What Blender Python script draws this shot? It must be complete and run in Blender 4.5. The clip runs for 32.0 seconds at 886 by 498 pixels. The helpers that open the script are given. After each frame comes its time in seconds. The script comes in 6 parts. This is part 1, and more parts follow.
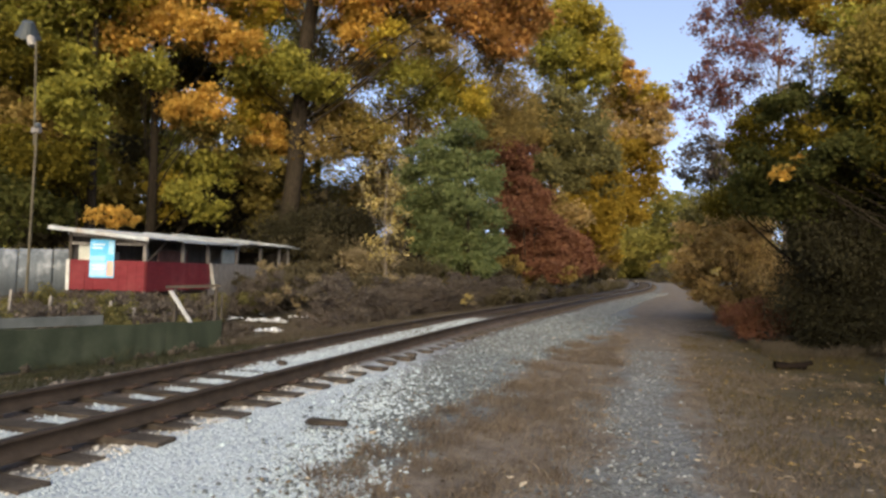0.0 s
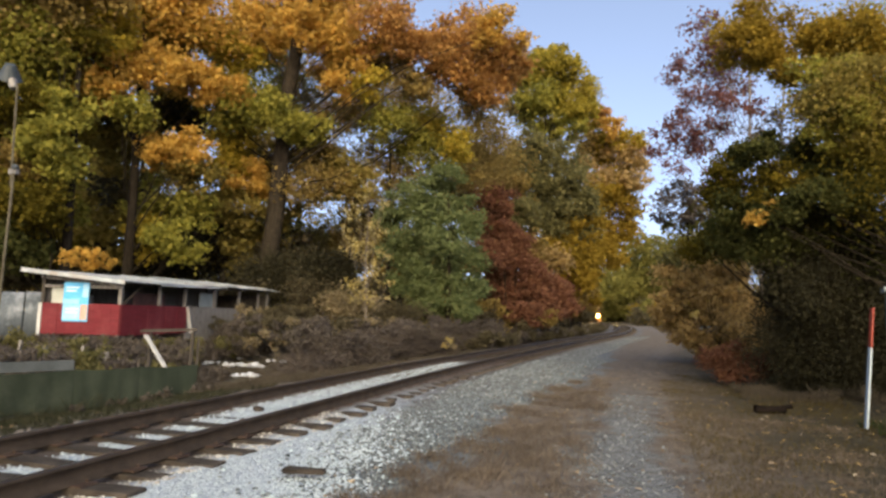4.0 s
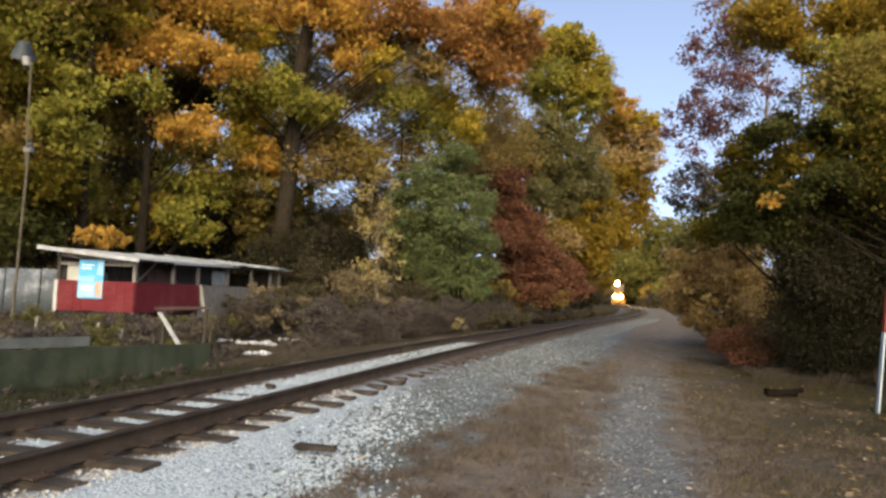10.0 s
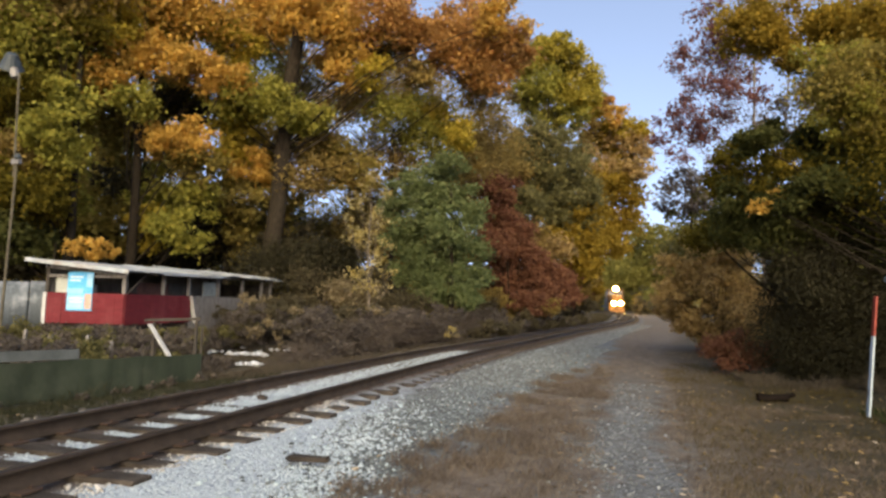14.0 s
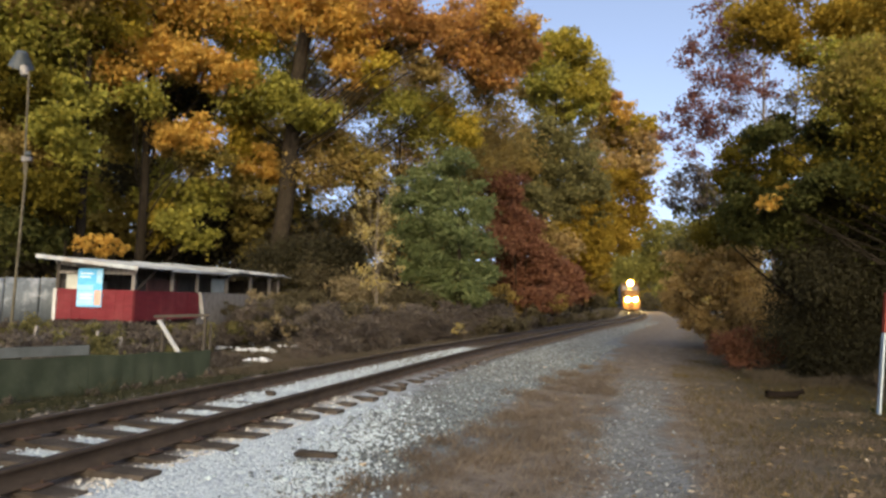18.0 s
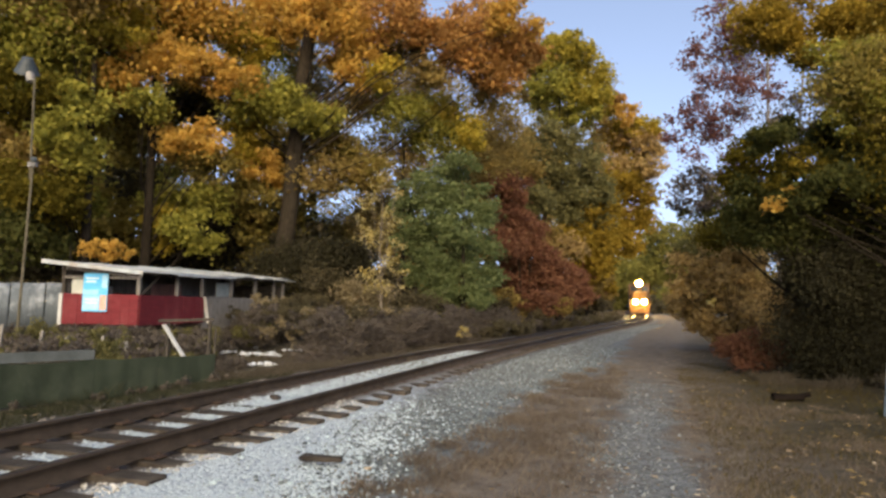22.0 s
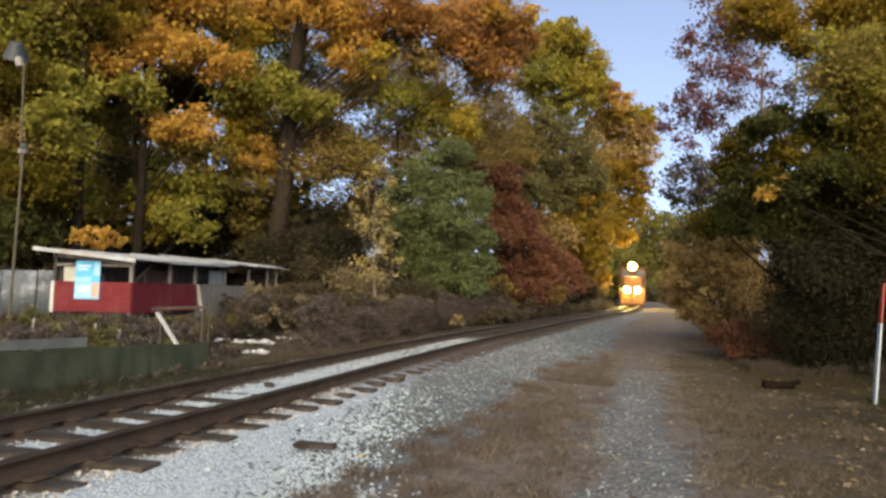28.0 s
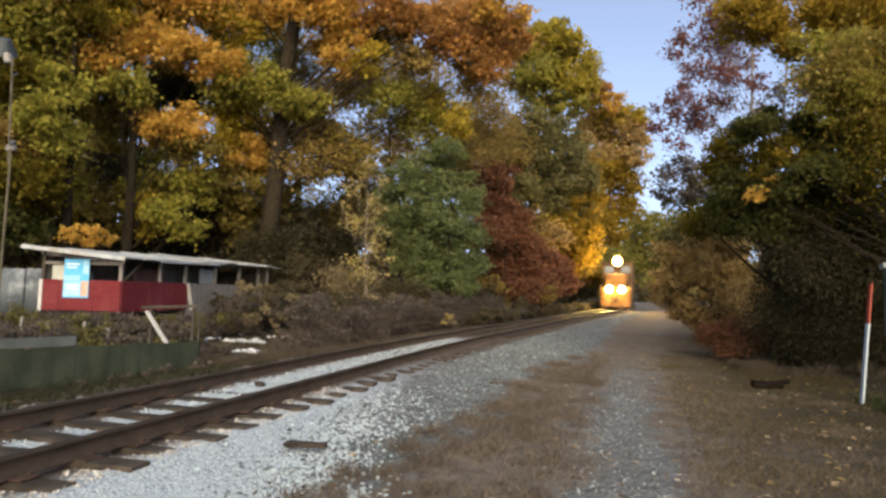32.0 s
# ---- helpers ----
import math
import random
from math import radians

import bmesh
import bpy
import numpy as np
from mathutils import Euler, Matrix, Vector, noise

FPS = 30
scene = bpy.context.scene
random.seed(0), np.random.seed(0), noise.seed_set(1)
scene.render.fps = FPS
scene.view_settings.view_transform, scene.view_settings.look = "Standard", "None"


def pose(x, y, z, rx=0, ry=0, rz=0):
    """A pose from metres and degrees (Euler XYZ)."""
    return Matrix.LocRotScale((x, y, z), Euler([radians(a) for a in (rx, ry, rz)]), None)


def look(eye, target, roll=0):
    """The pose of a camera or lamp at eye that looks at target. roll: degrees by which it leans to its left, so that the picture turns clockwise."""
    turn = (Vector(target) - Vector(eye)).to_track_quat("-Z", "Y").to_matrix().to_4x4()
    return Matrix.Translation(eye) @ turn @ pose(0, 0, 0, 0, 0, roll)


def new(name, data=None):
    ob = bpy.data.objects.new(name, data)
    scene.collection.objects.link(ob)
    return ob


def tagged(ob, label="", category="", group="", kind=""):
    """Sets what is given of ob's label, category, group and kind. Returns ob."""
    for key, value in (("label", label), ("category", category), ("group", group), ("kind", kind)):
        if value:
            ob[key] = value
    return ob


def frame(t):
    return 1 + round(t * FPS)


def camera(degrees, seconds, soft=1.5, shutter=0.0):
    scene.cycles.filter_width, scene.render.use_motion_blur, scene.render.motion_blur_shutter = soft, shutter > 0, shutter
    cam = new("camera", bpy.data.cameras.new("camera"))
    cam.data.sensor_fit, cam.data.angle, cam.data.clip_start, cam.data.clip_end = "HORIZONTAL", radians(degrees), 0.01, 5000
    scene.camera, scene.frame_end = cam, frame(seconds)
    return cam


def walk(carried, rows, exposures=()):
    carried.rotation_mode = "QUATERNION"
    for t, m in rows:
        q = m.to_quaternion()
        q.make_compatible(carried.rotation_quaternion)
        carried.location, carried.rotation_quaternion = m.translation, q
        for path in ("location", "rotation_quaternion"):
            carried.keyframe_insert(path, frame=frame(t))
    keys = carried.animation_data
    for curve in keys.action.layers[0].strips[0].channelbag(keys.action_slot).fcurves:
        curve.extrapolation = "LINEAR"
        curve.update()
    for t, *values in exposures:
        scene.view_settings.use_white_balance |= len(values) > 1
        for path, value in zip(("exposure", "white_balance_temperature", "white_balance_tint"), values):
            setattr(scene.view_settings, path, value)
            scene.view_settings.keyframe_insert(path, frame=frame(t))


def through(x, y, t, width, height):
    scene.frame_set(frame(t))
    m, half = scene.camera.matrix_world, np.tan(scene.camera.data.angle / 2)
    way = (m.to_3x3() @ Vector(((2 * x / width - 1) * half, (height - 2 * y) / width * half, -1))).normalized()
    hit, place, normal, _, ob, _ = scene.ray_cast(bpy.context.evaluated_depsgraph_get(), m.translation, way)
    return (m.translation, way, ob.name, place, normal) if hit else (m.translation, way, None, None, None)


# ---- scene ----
# ---- camera ----
EYE = (0.0, 0.0, 1.3)
cam = camera(70.0, 32.0, soft=2.8)
walk(cam, [(t, pose(*EYE, 90 + pitch, roll, yaw)) for t, yaw, pitch, roll in [(0, 17.95, 2.12, -1.56), (0.5, 15.85, 2.89, -0.51), (1, 15.93, 2.38, -1.01), (1.5, 16.34, 2.71, -1.21), (2, 15.29, 4.07, -1.04), (2.5, 14.28, 4.49, -1.64), (3, 14.45, 5.30, -1.83), (3.5, 16.34, 6.12, -1.44), (5.5, 15.49, 5.02, -1.94), (6, 15.45, 4.49, -1.69), (6.5, 15.20, 4.80, -1.67), (7, 16.34, 4.85, -1.59), (7.5, 15.74, 5.97, -2.44), (8, 15.99, 4.80, -2.51), (8.5, 16.42, 5.34, -2.31), (9, 16.72, 5.06, -2.43), (9.5, 17.15, 4.77, -2.35), (10, 17.18, 4.30, -2.08), (10.5, 17.01, 3.90, -1.67), (11, 16.82, 3.68, -1.32), (11.5, 16.82, 3.82, -1.10), (12, 16.98, 4.20, -1.06), (12.5, 17.01, 4.45, -0.96), (13, 16.83, 4.47, -1.13), (13.5, 16.47, 4.83, -1.45), (14, 16.47, 5.09, -1.49), (14.5, 16.45, 5.27, -1.46), (16.5, 16.40, 5.16, -1.39), (17, 16.53, 5.02, -1.45), (17.5, 16.78, 4.85, -1.49), (18, 17.14, 4.75, -1.51), (18.5, 17.62, 4.73, -1.53), (19, 18.22, 4.67, -1.22), (19.5, 18.40, 5.38, -1.11), (20, 18.47, 5.90, -1.41), (20.5, 17.68, 6.58, -1.26), (21, 17.58, 5.84, -1.34), (21.5, 17.79, 5.12, -1.51), (22, 17.53, 5.05, -1.30), (22.5, 18.19, 5.35, -0.76), (23, 18.69, 5.43, -0.76), (23.5, 19.44, 5.86, -0.96), (24, 18.15, 6.22, -1.14), (24.5, 18.62, 5.76, -1.21), (25, 18.71, 5.83, -1.36), (25.5, 18.46, 5.58, -1.33), (26, 18.02, 5.28, -1.51), (26.5, 16.85, 4.19, -1.76), (28.5, 16.96, 3.98, -1.27), (29, 16.72, 3.95, -1.28), (29.5, 16.50, 3.91, -1.32), (30, 16.40, 3.87, -1.35), (30.5, 16.38, 3.88, -1.39), (31, 16.49, 3.94, -1.47), (31.5, 16.54, 3.64, -1.59), (32, 16.20, 3.95, -1.52)]],
     exposures=[(0.0, 1.4), (13.0, 1.37), (32.0, 1.31)])

# ---- light: dusk, open sky, soft glow from behind the camera ----
world = bpy.data.worlds.new("dusk_sky")
scene.world = world
world.use_nodes = True
wn = world.node_tree
sky = wn.nodes.new("ShaderNodeTexSky")
sky.sky_type = "NISHITA"
sky.sun_disc = False
sky.sun_elevation = radians(19)
sky.sun_rotation = radians(162)
sky.air_density, sky.dust_density, sky.ozone_density = 1.0, 0.8, 2.5
tint = wn.nodes.new("ShaderNodeMix")
tint.data_type, tint.blend_type = "RGBA", "MULTIPLY"
tint.inputs[0].default_value = 1.0
tint.inputs[7].default_value = (1.42, 1.05, 0.865, 1)
dir_in = wn.nodes.new("ShaderNodeTexCoord")
lift = wn.nodes.new("ShaderNodeMapping")  # keeps the clear upper-sky colour down to the tree tops
lift.inputs["Location"].default_value = (0, 0, 0.34)
wn.links.new(dir_in.outputs["Generated"], lift.inputs["Vector"])
wn.links.new(lift.outputs["Vector"], sky.inputs["Vector"])
wn.links.new(sky.outputs[0], tint.inputs[6])
wn.links.new(tint.outputs[2], wn.nodes["Background"].inputs[0])
wn.nodes["Background"].inputs[1].default_value = 0.205
sun_data = bpy.data.lights.new("sun", "SUN")
sun_data.energy, sun_data.angle, sun_data.color = 3.0, radians(60), (1.0, 0.84, 0.54)
sun = new("sun", sun_data)
SUN_AZ, SUN_EL = radians(162), radians(19)
sun.matrix_world = look((0, 0, 0), (-math.sin(SUN_AZ) * math.cos(SUN_EL), -math.cos(SUN_AZ) * math.cos(SUN_EL), -math.sin(SUN_EL)))

# ---- helpers ----
rng = np.random.default_rng(7)


def material(name, rough=0.85, metal=0.0):
    m = bpy.data.materials.new(name)
    m.use_nodes = True
    b = m.node_tree.nodes["Principled BSDF"]
    b.inputs["Roughness"].default_value, b.inputs["Metallic"].default_value = rough, metal
    b.inputs["Specular IOR Level"].default_value = 0.3
    return m, m.node_tree, b


def ramp(nt, source, stops):
    r = nt.nodes.new("ShaderNodeValToRGB")
    while len(r.color_ramp.elements) < len(stops):
        r.color_ramp.elements.new(0.5)
    for e, (p, c) in zip(r.color_ramp.elements, stops):
        e.position, e.color = p, (*c, 1)
    nt.links.new(source, r.inputs[0])
    return r.outputs[0]


def noise_out(nt, scale, detail=5, rough=0.6, stretch=None):
    tc = nt.nodes.new("ShaderNodeTexCoord")
    n = nt.nodes.new("ShaderNodeTexNoise")
    n.inputs["Scale"].default_value, n.inputs["Detail"].default_value, n.inputs["Roughness"].default_value = scale, detail, rough
    src = tc.outputs["Object"]
    if stretch:
        mp = nt.nodes.new("ShaderNodeMapping")
        mp.inputs["Scale"].default_value = stretch
        nt.links.new(src, mp.inputs[0])
        src = mp.outputs[0]
    nt.links.new(src, n.inputs[0])
    return n.outputs[0]


def mix(nt, fac, a, b, kind="MIX"):
    m = nt.nodes.new("ShaderNodeMix")
    m.data_type, m.blend_type = "RGBA", kind
    for socket, v in ((m.inputs[0], fac), (m.inputs[6], a), (m.inputs[7], b)):
        if isinstance(v, (int, float)):
            socket.default_value = v
        elif isinstance(v, tuple):
            socket.default_value = (*v, 1)
        else:
            nt.links.new(v, socket)
    return m.outputs[2]


def bump(nt, b, height, strength=0.5, distance=0.02):
    n = nt.nodes.new("ShaderNodeBump")
    n.inputs["Strength"].default_value, n.inputs["Distance"].default_value = strength, distance
    nt.links.new(height, n.inputs["Height"])
    nt.links.new(n.outputs[0], b.inputs["Normal"])


def surface(name, dark, light, scale=8, rough=0.85, metal=0.0, fine=60, relief=0.4, stretch=None, stain=None):
    """Two scales of variation: broad patches and fine grain."""
    m, nt, b = material(name, rough, metal)
    broad = noise_out(nt, scale, 4, 0.6, stretch)
    col = ramp(nt, broad, [(0.32, dark), (0.68, light)])
    grain = noise_out(nt, fine, 3, 0.7, stretch)
    col = mix(nt, 0.55, col, ramp(nt, grain, [(0.3, (0.45, 0.45, 0.45)), (0.7, (1, 1, 1))]), "MULTIPLY")
    if stain:
        patch = ramp(nt, noise_out(nt, scale * 0.37, 6, 0.7), [(0.48, (0, 0, 0)), (0.66, (1, 1, 1))])
        col = mix(nt, patch, col, stain)
    nt.links.new(col, b.inputs["Base Color"])
    bump(nt, b, grain, relief, 0.01)
    return m


def leaf(name, a, b_, c, through=0.55):
    """Leaf: three tones from leaf to leaf and patch to patch, light passes through it."""
    m, nt, b = material(name, 0.85)
    b.inputs["Specular IOR Level"].default_value = 0.08
    geo = nt.nodes.new("ShaderNodeNewGeometry")
    col = ramp(nt, geo.outputs["Random Per Island"], [(0.05, a), (0.5, b_), (0.95, c)])
    patch = ramp(nt, noise_out(nt, 0.9, 3, 0.6), [(0.3, (0.8, 0.8, 0.8)), (0.7, (1.2, 1.18, 1.12))])
    col = mix(nt, 0.8, col, patch, "MULTIPLY")
    nt.links.new(col, b.inputs["Base Color"])
    tr = nt.nodes.new("ShaderNodeBsdfTranslucent")
    nt.links.new(col, tr.inputs[0])
    ms = nt.nodes.new("ShaderNodeMixShader")
    ms.inputs[0].default_value = through
    nt.links.new(b.outputs[0], ms.inputs[1])
    nt.links.new(tr.outputs[0], ms.inputs[2])
    nt.links.new(ms.outputs[0], nt.nodes["Material Output"].inputs[0])
    return m


def glow(name, colour, strength):
    m = bpy.data.materials.new(name)
    m.use_nodes = True
    b = m.node_tree.nodes["Principled BSDF"]
    b.inputs["Base Color"].default_value = (*colour, 1)
    b.inputs["Emission Color"].default_value = (*colour, 1)
    b.inputs["Emission Strength"].default_value = strength
    return m


def linked(name, mesh, mat, parent=None, label=""):
    if isinstance(mat, (list, tuple)):
        for x in mat:
            mesh.materials.append(x)
    elif mat and not mesh.materials:
        mesh.materials.append(mat)
    ob = new(name, mesh)
    ob.parent = parent
    if label:
        ob["label"] = label
    return ob


def part(name, bm, mat, parent=None, label=""):
    me = bpy.data.meshes.new(name)
    bmesh.ops.recalc_face_normals(bm, faces=bm.faces)
    bm.to_mesh(me)
    bm.free()
    return linked(name, me, mat, parent, label)


def empty(name, label, category, at=(0, 0, 0), group="", kind="", rz=0):
    ob = new(name)
    ob.empty_display_size = 0.2
    ob.matrix_basis = pose(*at, 0, 0, rz)
    return tagged(ob, label, category, group, kind)


def box(x0, x1, y0, y1, z0, z1, bevel=0.0, bm=None):
    bm = bm or bmesh.new()
    r = bmesh.ops.create_cube(bm, size=1)
    m = Matrix.Translation(((x0 + x1) / 2, (y0 + y1) / 2, (z0 + z1) / 2)) @ Matrix.Diagonal((x1 - x0, y1 - y0, z1 - z0, 1))
    bmesh.ops.transform(bm, matrix=m, verts=r["verts"])
    if bevel:
        edges = {e for v in r["verts"] for e in v.link_edges}
        bmesh.ops.bevel(bm, geom=list(edges), offset=bevel, segments=2, affect="EDGES", profile=0.6)
    return bm


def rod(p, q, r0, r1=None, sides=8, bm=None):
    bm = bm or bmesh.new()
    p, q = Vector(p), Vector(q)
    d = q - p
    r = bmesh.ops.create_cone(bm, cap_ends=True, segments=sides, radius1=r0, radius2=r0 if r1 is None else r1, depth=d.length)
    m = Matrix.Translation((p + q) / 2) @ d.to_track_quat("Z", "Y").to_matrix().to_4x4()
    bmesh.ops.transform(bm, matrix=m, verts=r["verts"])
    return bm


def beam(p, q, w, h, bevel=0.004, bm=None):
    """A board or bar from p to q."""
    p, q = Vector(p), Vector(q)
    d = q - p
    b2 = box(-w / 2, w / 2, -h / 2, h / 2, -d.length / 2, d.length / 2, bevel)
    m = Matrix.Translation((p + q) / 2) @ d.to_track_quat("Z", "Y").to_matrix().to_4x4()
    bmesh.ops.transform(b2, matrix=m, verts=b2.verts)
    if bm is None:
        return b2
    me = bpy.data.meshes.new("t")
    b2.to_mesh(me)
    b2.free()
    bm.from_mesh(me)
    bpy.data.meshes.remove(me)
    return bm


def dome(c, r, depth, axis="-y", sides=20, bm=None):
    """A lens: a shallow dome that bulges along -y."""
    bm = bm or bmesh.new()
    s = bmesh.ops.create_uvsphere(bm, u_segments=sides, v_segments=12, radius=1)
    bmesh.ops.transform(bm, matrix=Matrix.Translation(c) @ Matrix.Diagonal((r, depth, r, 1)), verts=s["verts"])
    return bm


def raw_mesh(name, verts, faces_n, mats, index=None, smooth=False):
    """Mesh from arrays; all faces have faces_n corners, in vertex order."""
    me = bpy.data.meshes.new(name)
    n = len(verts)
    me.vertices.add(n)
    me.vertices.foreach_set("co", np.ascontiguousarray(verts, np.float32).ravel())
    me.loops.add(n)
    me.loops.foreach_set("vertex_index", np.arange(n, dtype=np.int32))
    k = n // faces_n
    me.polygons.add(k)
    me.polygons.foreach_set("loop_start", np.arange(k, dtype=np.int32) * faces_n)
    for m in mats:
        me.materials.append(m)
    if index is not None:
        me.polygons.foreach_set("material_index", np.asarray(index, np.int32))
    me.update(calc_edges=True)
    me.validate()
    return me


def indexed_mesh(name, verts, faces, mats, smooth=False):
    me = bpy.data.meshes.new(name)
    faces = np.asarray(faces, np.int32)
    k, c = faces.shape
    me.vertices.add(len(verts))
    me.vertices.foreach_set("co", np.ascontiguousarray(verts, np.float32).ravel())
    me.loops.add(k * c)
    me.loops.foreach_set("vertex_index", faces.ravel())
    me.polygons.add(k)
    me.polygons.foreach_set("loop_start", np.arange(k, dtype=np.int32) * c)
    if smooth:
        me.polygons.foreach_set("use_smooth", np.ones(k, bool))
    for m in mats:
        me.materials.append(m)
    me.update(calc_edges=True)
    me.validate()
    return me


def vnoise(x, y, s, seed=0):
    """Smooth value noise, 0 to 1."""
    x, y = np.asarray(x, float) / s, np.asarray(y, float) / s
    xi, yi = np.floor(x), np.floor(y)
    fx, fy = x - xi, y - yi
    fx, fy = fx * fx * (3 - 2 * fx), fy * fy * (3 - 2 * fy)

    def h(a, b):
        v = np.sin(a * 127.1 + b * 311.7 + seed * 74.7) * 43758.5453
        return v - np.floor(v)
    return (h(xi, yi) * (1 - fx) + h(xi + 1, yi) * fx) * (1 - fy) + (h(xi, yi + 1) * (1 - fx) + h(xi + 1, yi + 1) * fx) * fy


# ---- plan: the line of the track and the lie of the land ----
LINE_Y = [-60, 0, 16, 23, 35, 48, 62, 75, 86, 96, 106, 114, 122, 134, 147, 158, 175, 200, 240]
LINE_X = [-5.19, -5.19, -5.19, -4.85, -3.95, -2.5, -1.0, -0.45, -0.37, -0.5, -0.9, -1.5, -2.3, -3.7, -5.6, -7.5, -10.8, -16.5, -27]
RISE_Y = [-60, 25, 62, 90, 140, 240]
RISE_Z = [0, 0, 0.25, 0.55, 0.85, 1.1]


def smooth_table(ys, vs):
    t = np.arange(-60, 241, 1.0)
    v = np.interp(t, ys, vs)
    k = np.hanning(13)
    k /= k.sum()
    return t, np.convolve(np.pad(v, 6, "edge"), k, "valid")


LT, LV = smooth_table(LINE_Y, LINE_X)
RT, RV = smooth_table(RISE_Y, RISE_Z)


def line_x(y):
    return np.interp(y, LT, LV)


def rail_z(y):
    return np.interp(y, RT, RV)


def heading(y):
    return math.degrees(math.atan2(float(line_x(y + 1) - line_x(y - 1)), 2.0))


def ground_z(x, y):
    u = x - line_x(y)
    bed = np.interp(u, [-40, -12, -8, -4.6, -3.0, -1.9, -1.45, 1.45, 1.75, 2.6, 7.5, 10, 14, 40],
                    [-0.3, -0.35, -0.6, -0.62, -0.4, -0.25, -0.225, -0.225, -0.25, -0.25, -0.22, -0.16, 0.1, 0.4])
    fill = np.clip((y - 6.3) / 2.2, 0, 1) * np.clip((24 - y) / 4.0, 0, 1)
    bed = bed + np.interp(np.abs(u), [0.95, 1.2], [0.06, 0.0]) * fill + np.interp(u, [1.02, 1.2, 1.6], [0, 0.03, 0.01]) * (u > 0) * np.clip((7.3 - y) / 1.5, 0, 1)
    rough = 0.035 * (vnoise(x, y, 0.7, 1) - 0.5) + 0.06 * (vnoise(x, y, 2.3, 2) - 0.5)
    calm = np.clip((np.abs(u) - 1.5) / 1.2, 0.12, 1)
    return bed + rough * calm + rail_z(y)


# ---- materials ----
M = {}
M["rail"] = surface("rusty_rail", (0.034, 0.025, 0.018), (0.07, 0.051, 0.037), 6, 0.75, 0.25, 70, 0.3)
M["rail_head"] = surface("worn_rail_head", (0.06, 0.046, 0.038), (0.11, 0.085, 0.07), 5, 0.32, 0.7, 90, 0.1, (1, 0.1, 1))
M["tie"] = surface("weathered_tie", (0.024, 0.0185, 0.0145), (0.054, 0.0425, 0.033), 3, 0.92, 0, 40, 0.8, (0.6, 6, 6), (0.082, 0.066, 0.052))
M["plate"] = surface("tie_plate_rust", (0.05, 0.032, 0.024), (0.09, 0.058, 0.042), 9, 0.8, 0.3)
M["bark"] = surface("bark", (0.017, 0.0135, 0.01), (0.045, 0.036, 0.026), 5, 0.95, 0, 30, 1.0, (3, 3, 0.6))
M["bark"].node_tree.nodes["Principled BSDF"].inputs["Specular IOR Level"].default_value = 0.03
M["pale_bark"] = surface("pale_bark", (0.11, 0.09, 0.07), (0.24, 0.20, 0.155), 5, 0.95, 0, 30, 0.8, (3, 3, 0.6))
M["twig"] = surface("dead_twig", (0.055, 0.043, 0.035), (0.13, 0.102, 0.08), 4, 0.95)
M["red_paint"] = surface("faded_red_paint", (0.112, 0.009, 0.0135), (0.163, 0.0155, 0.0225), 2.2, 0.7, 0, 26, 0.3, (1, 1, 6), (0.16, 0.03, 0.033))
M["grey_wood"] = surface("grey_weathered_wood", (0.12, 0.11, 0.10), (0.30, 0.28, 0.26), 4, 0.9, 0, 30, 0.6, (4, 4, 0.7))
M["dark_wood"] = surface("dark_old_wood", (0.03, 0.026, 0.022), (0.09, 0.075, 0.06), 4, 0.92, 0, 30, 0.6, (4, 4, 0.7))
M["white_wood"] = surface("chipped_white_paint", (0.42, 0.42, 0.41), (0.62, 0.62, 0.61), 5, 0.8, 0, 40, 0.4, None, (0.4, 0.37, 0.33))
M["roof"] = surface("pale_metal_roofing", (0.34, 0.375, 0.40), (0.56, 0.60, 0.625), 3, 0.55, 0.2, 40, 0.2, (1, 8, 1), (0.3, 0.27, 0.24))
M["cream"] = surface("cream_board", (0.4, 0.41, 0.37), (0.52, 0.53, 0.48), 3, 0.8)
M["poster_blue"] = surface("poster_blue", (0.09, 0.42, 0.78), (0.17, 0.54, 0.86), 2, 0.5, 0, 20, 0.05)
M["poster_pale"] = surface("poster_pale", (0.28, 0.56, 0.8), (0.42, 0.66, 0.84), 3, 0.5, 0, 20, 0.05)
M["poster_white"] = surface("poster_white_print", (0.55, 0.68, 0.78), (0.66, 0.77, 0.84), 4, 0.5, 0, 20, 0.05)
M["poster_skin"] = surface("poster_peach", (0.62, 0.34, 0.26), (0.74, 0.55, 0.46), 4, 0.5, 0, 20, 0.05)
M["sheet_metal"] = surface("weathered_galvanised_sheet", (0.075, 0.09, 0.108), (0.125, 0.145, 0.168), 0.9, 0.6, 0.1, 20, 0.2, (1, 1, 0.5), (0.45, 0.47, 0.52))
M["mesh_green"] = surface("green_windscreen_fabric", (0.011, 0.017, 0.011), (0.026, 0.036, 0.024), 2.2, 0.95, 0, 120, 0.4, (1, 1, 0.3), (0.03, 0.038, 0.027))
M["tarp_brown"] = surface("dull_red_brown_sheet", (0.07, 0.035, 0.03), (0.15, 0.08, 0.07), 3, 0.85)
M["teal"] = surface("faded_teal_tarp", (0.06, 0.13, 0.12), (0.12, 0.20, 0.19), 3, 0.8)
M["pale_panel"] = surface("pale_grey_panel", (0.2, 0.23, 0.235), (0.3, 0.34, 0.345), 3, 0.8)
M["blue_board"] = surface("blue_grey_board", (0.055, 0.065, 0.07), (0.095, 0.108, 0.116), 3, 0.85)
M["steel"] = surface("dull_steel", (0.16, 0.15, 0.14), (0.34, 0.32, 0.30), 5, 0.6, 0.5)
M["lamp_grey"] = surface("grey_lamp_shade", (0.035, 0.045, 0.052), (0.06, 0.073, 0.083), 4, 0.5)
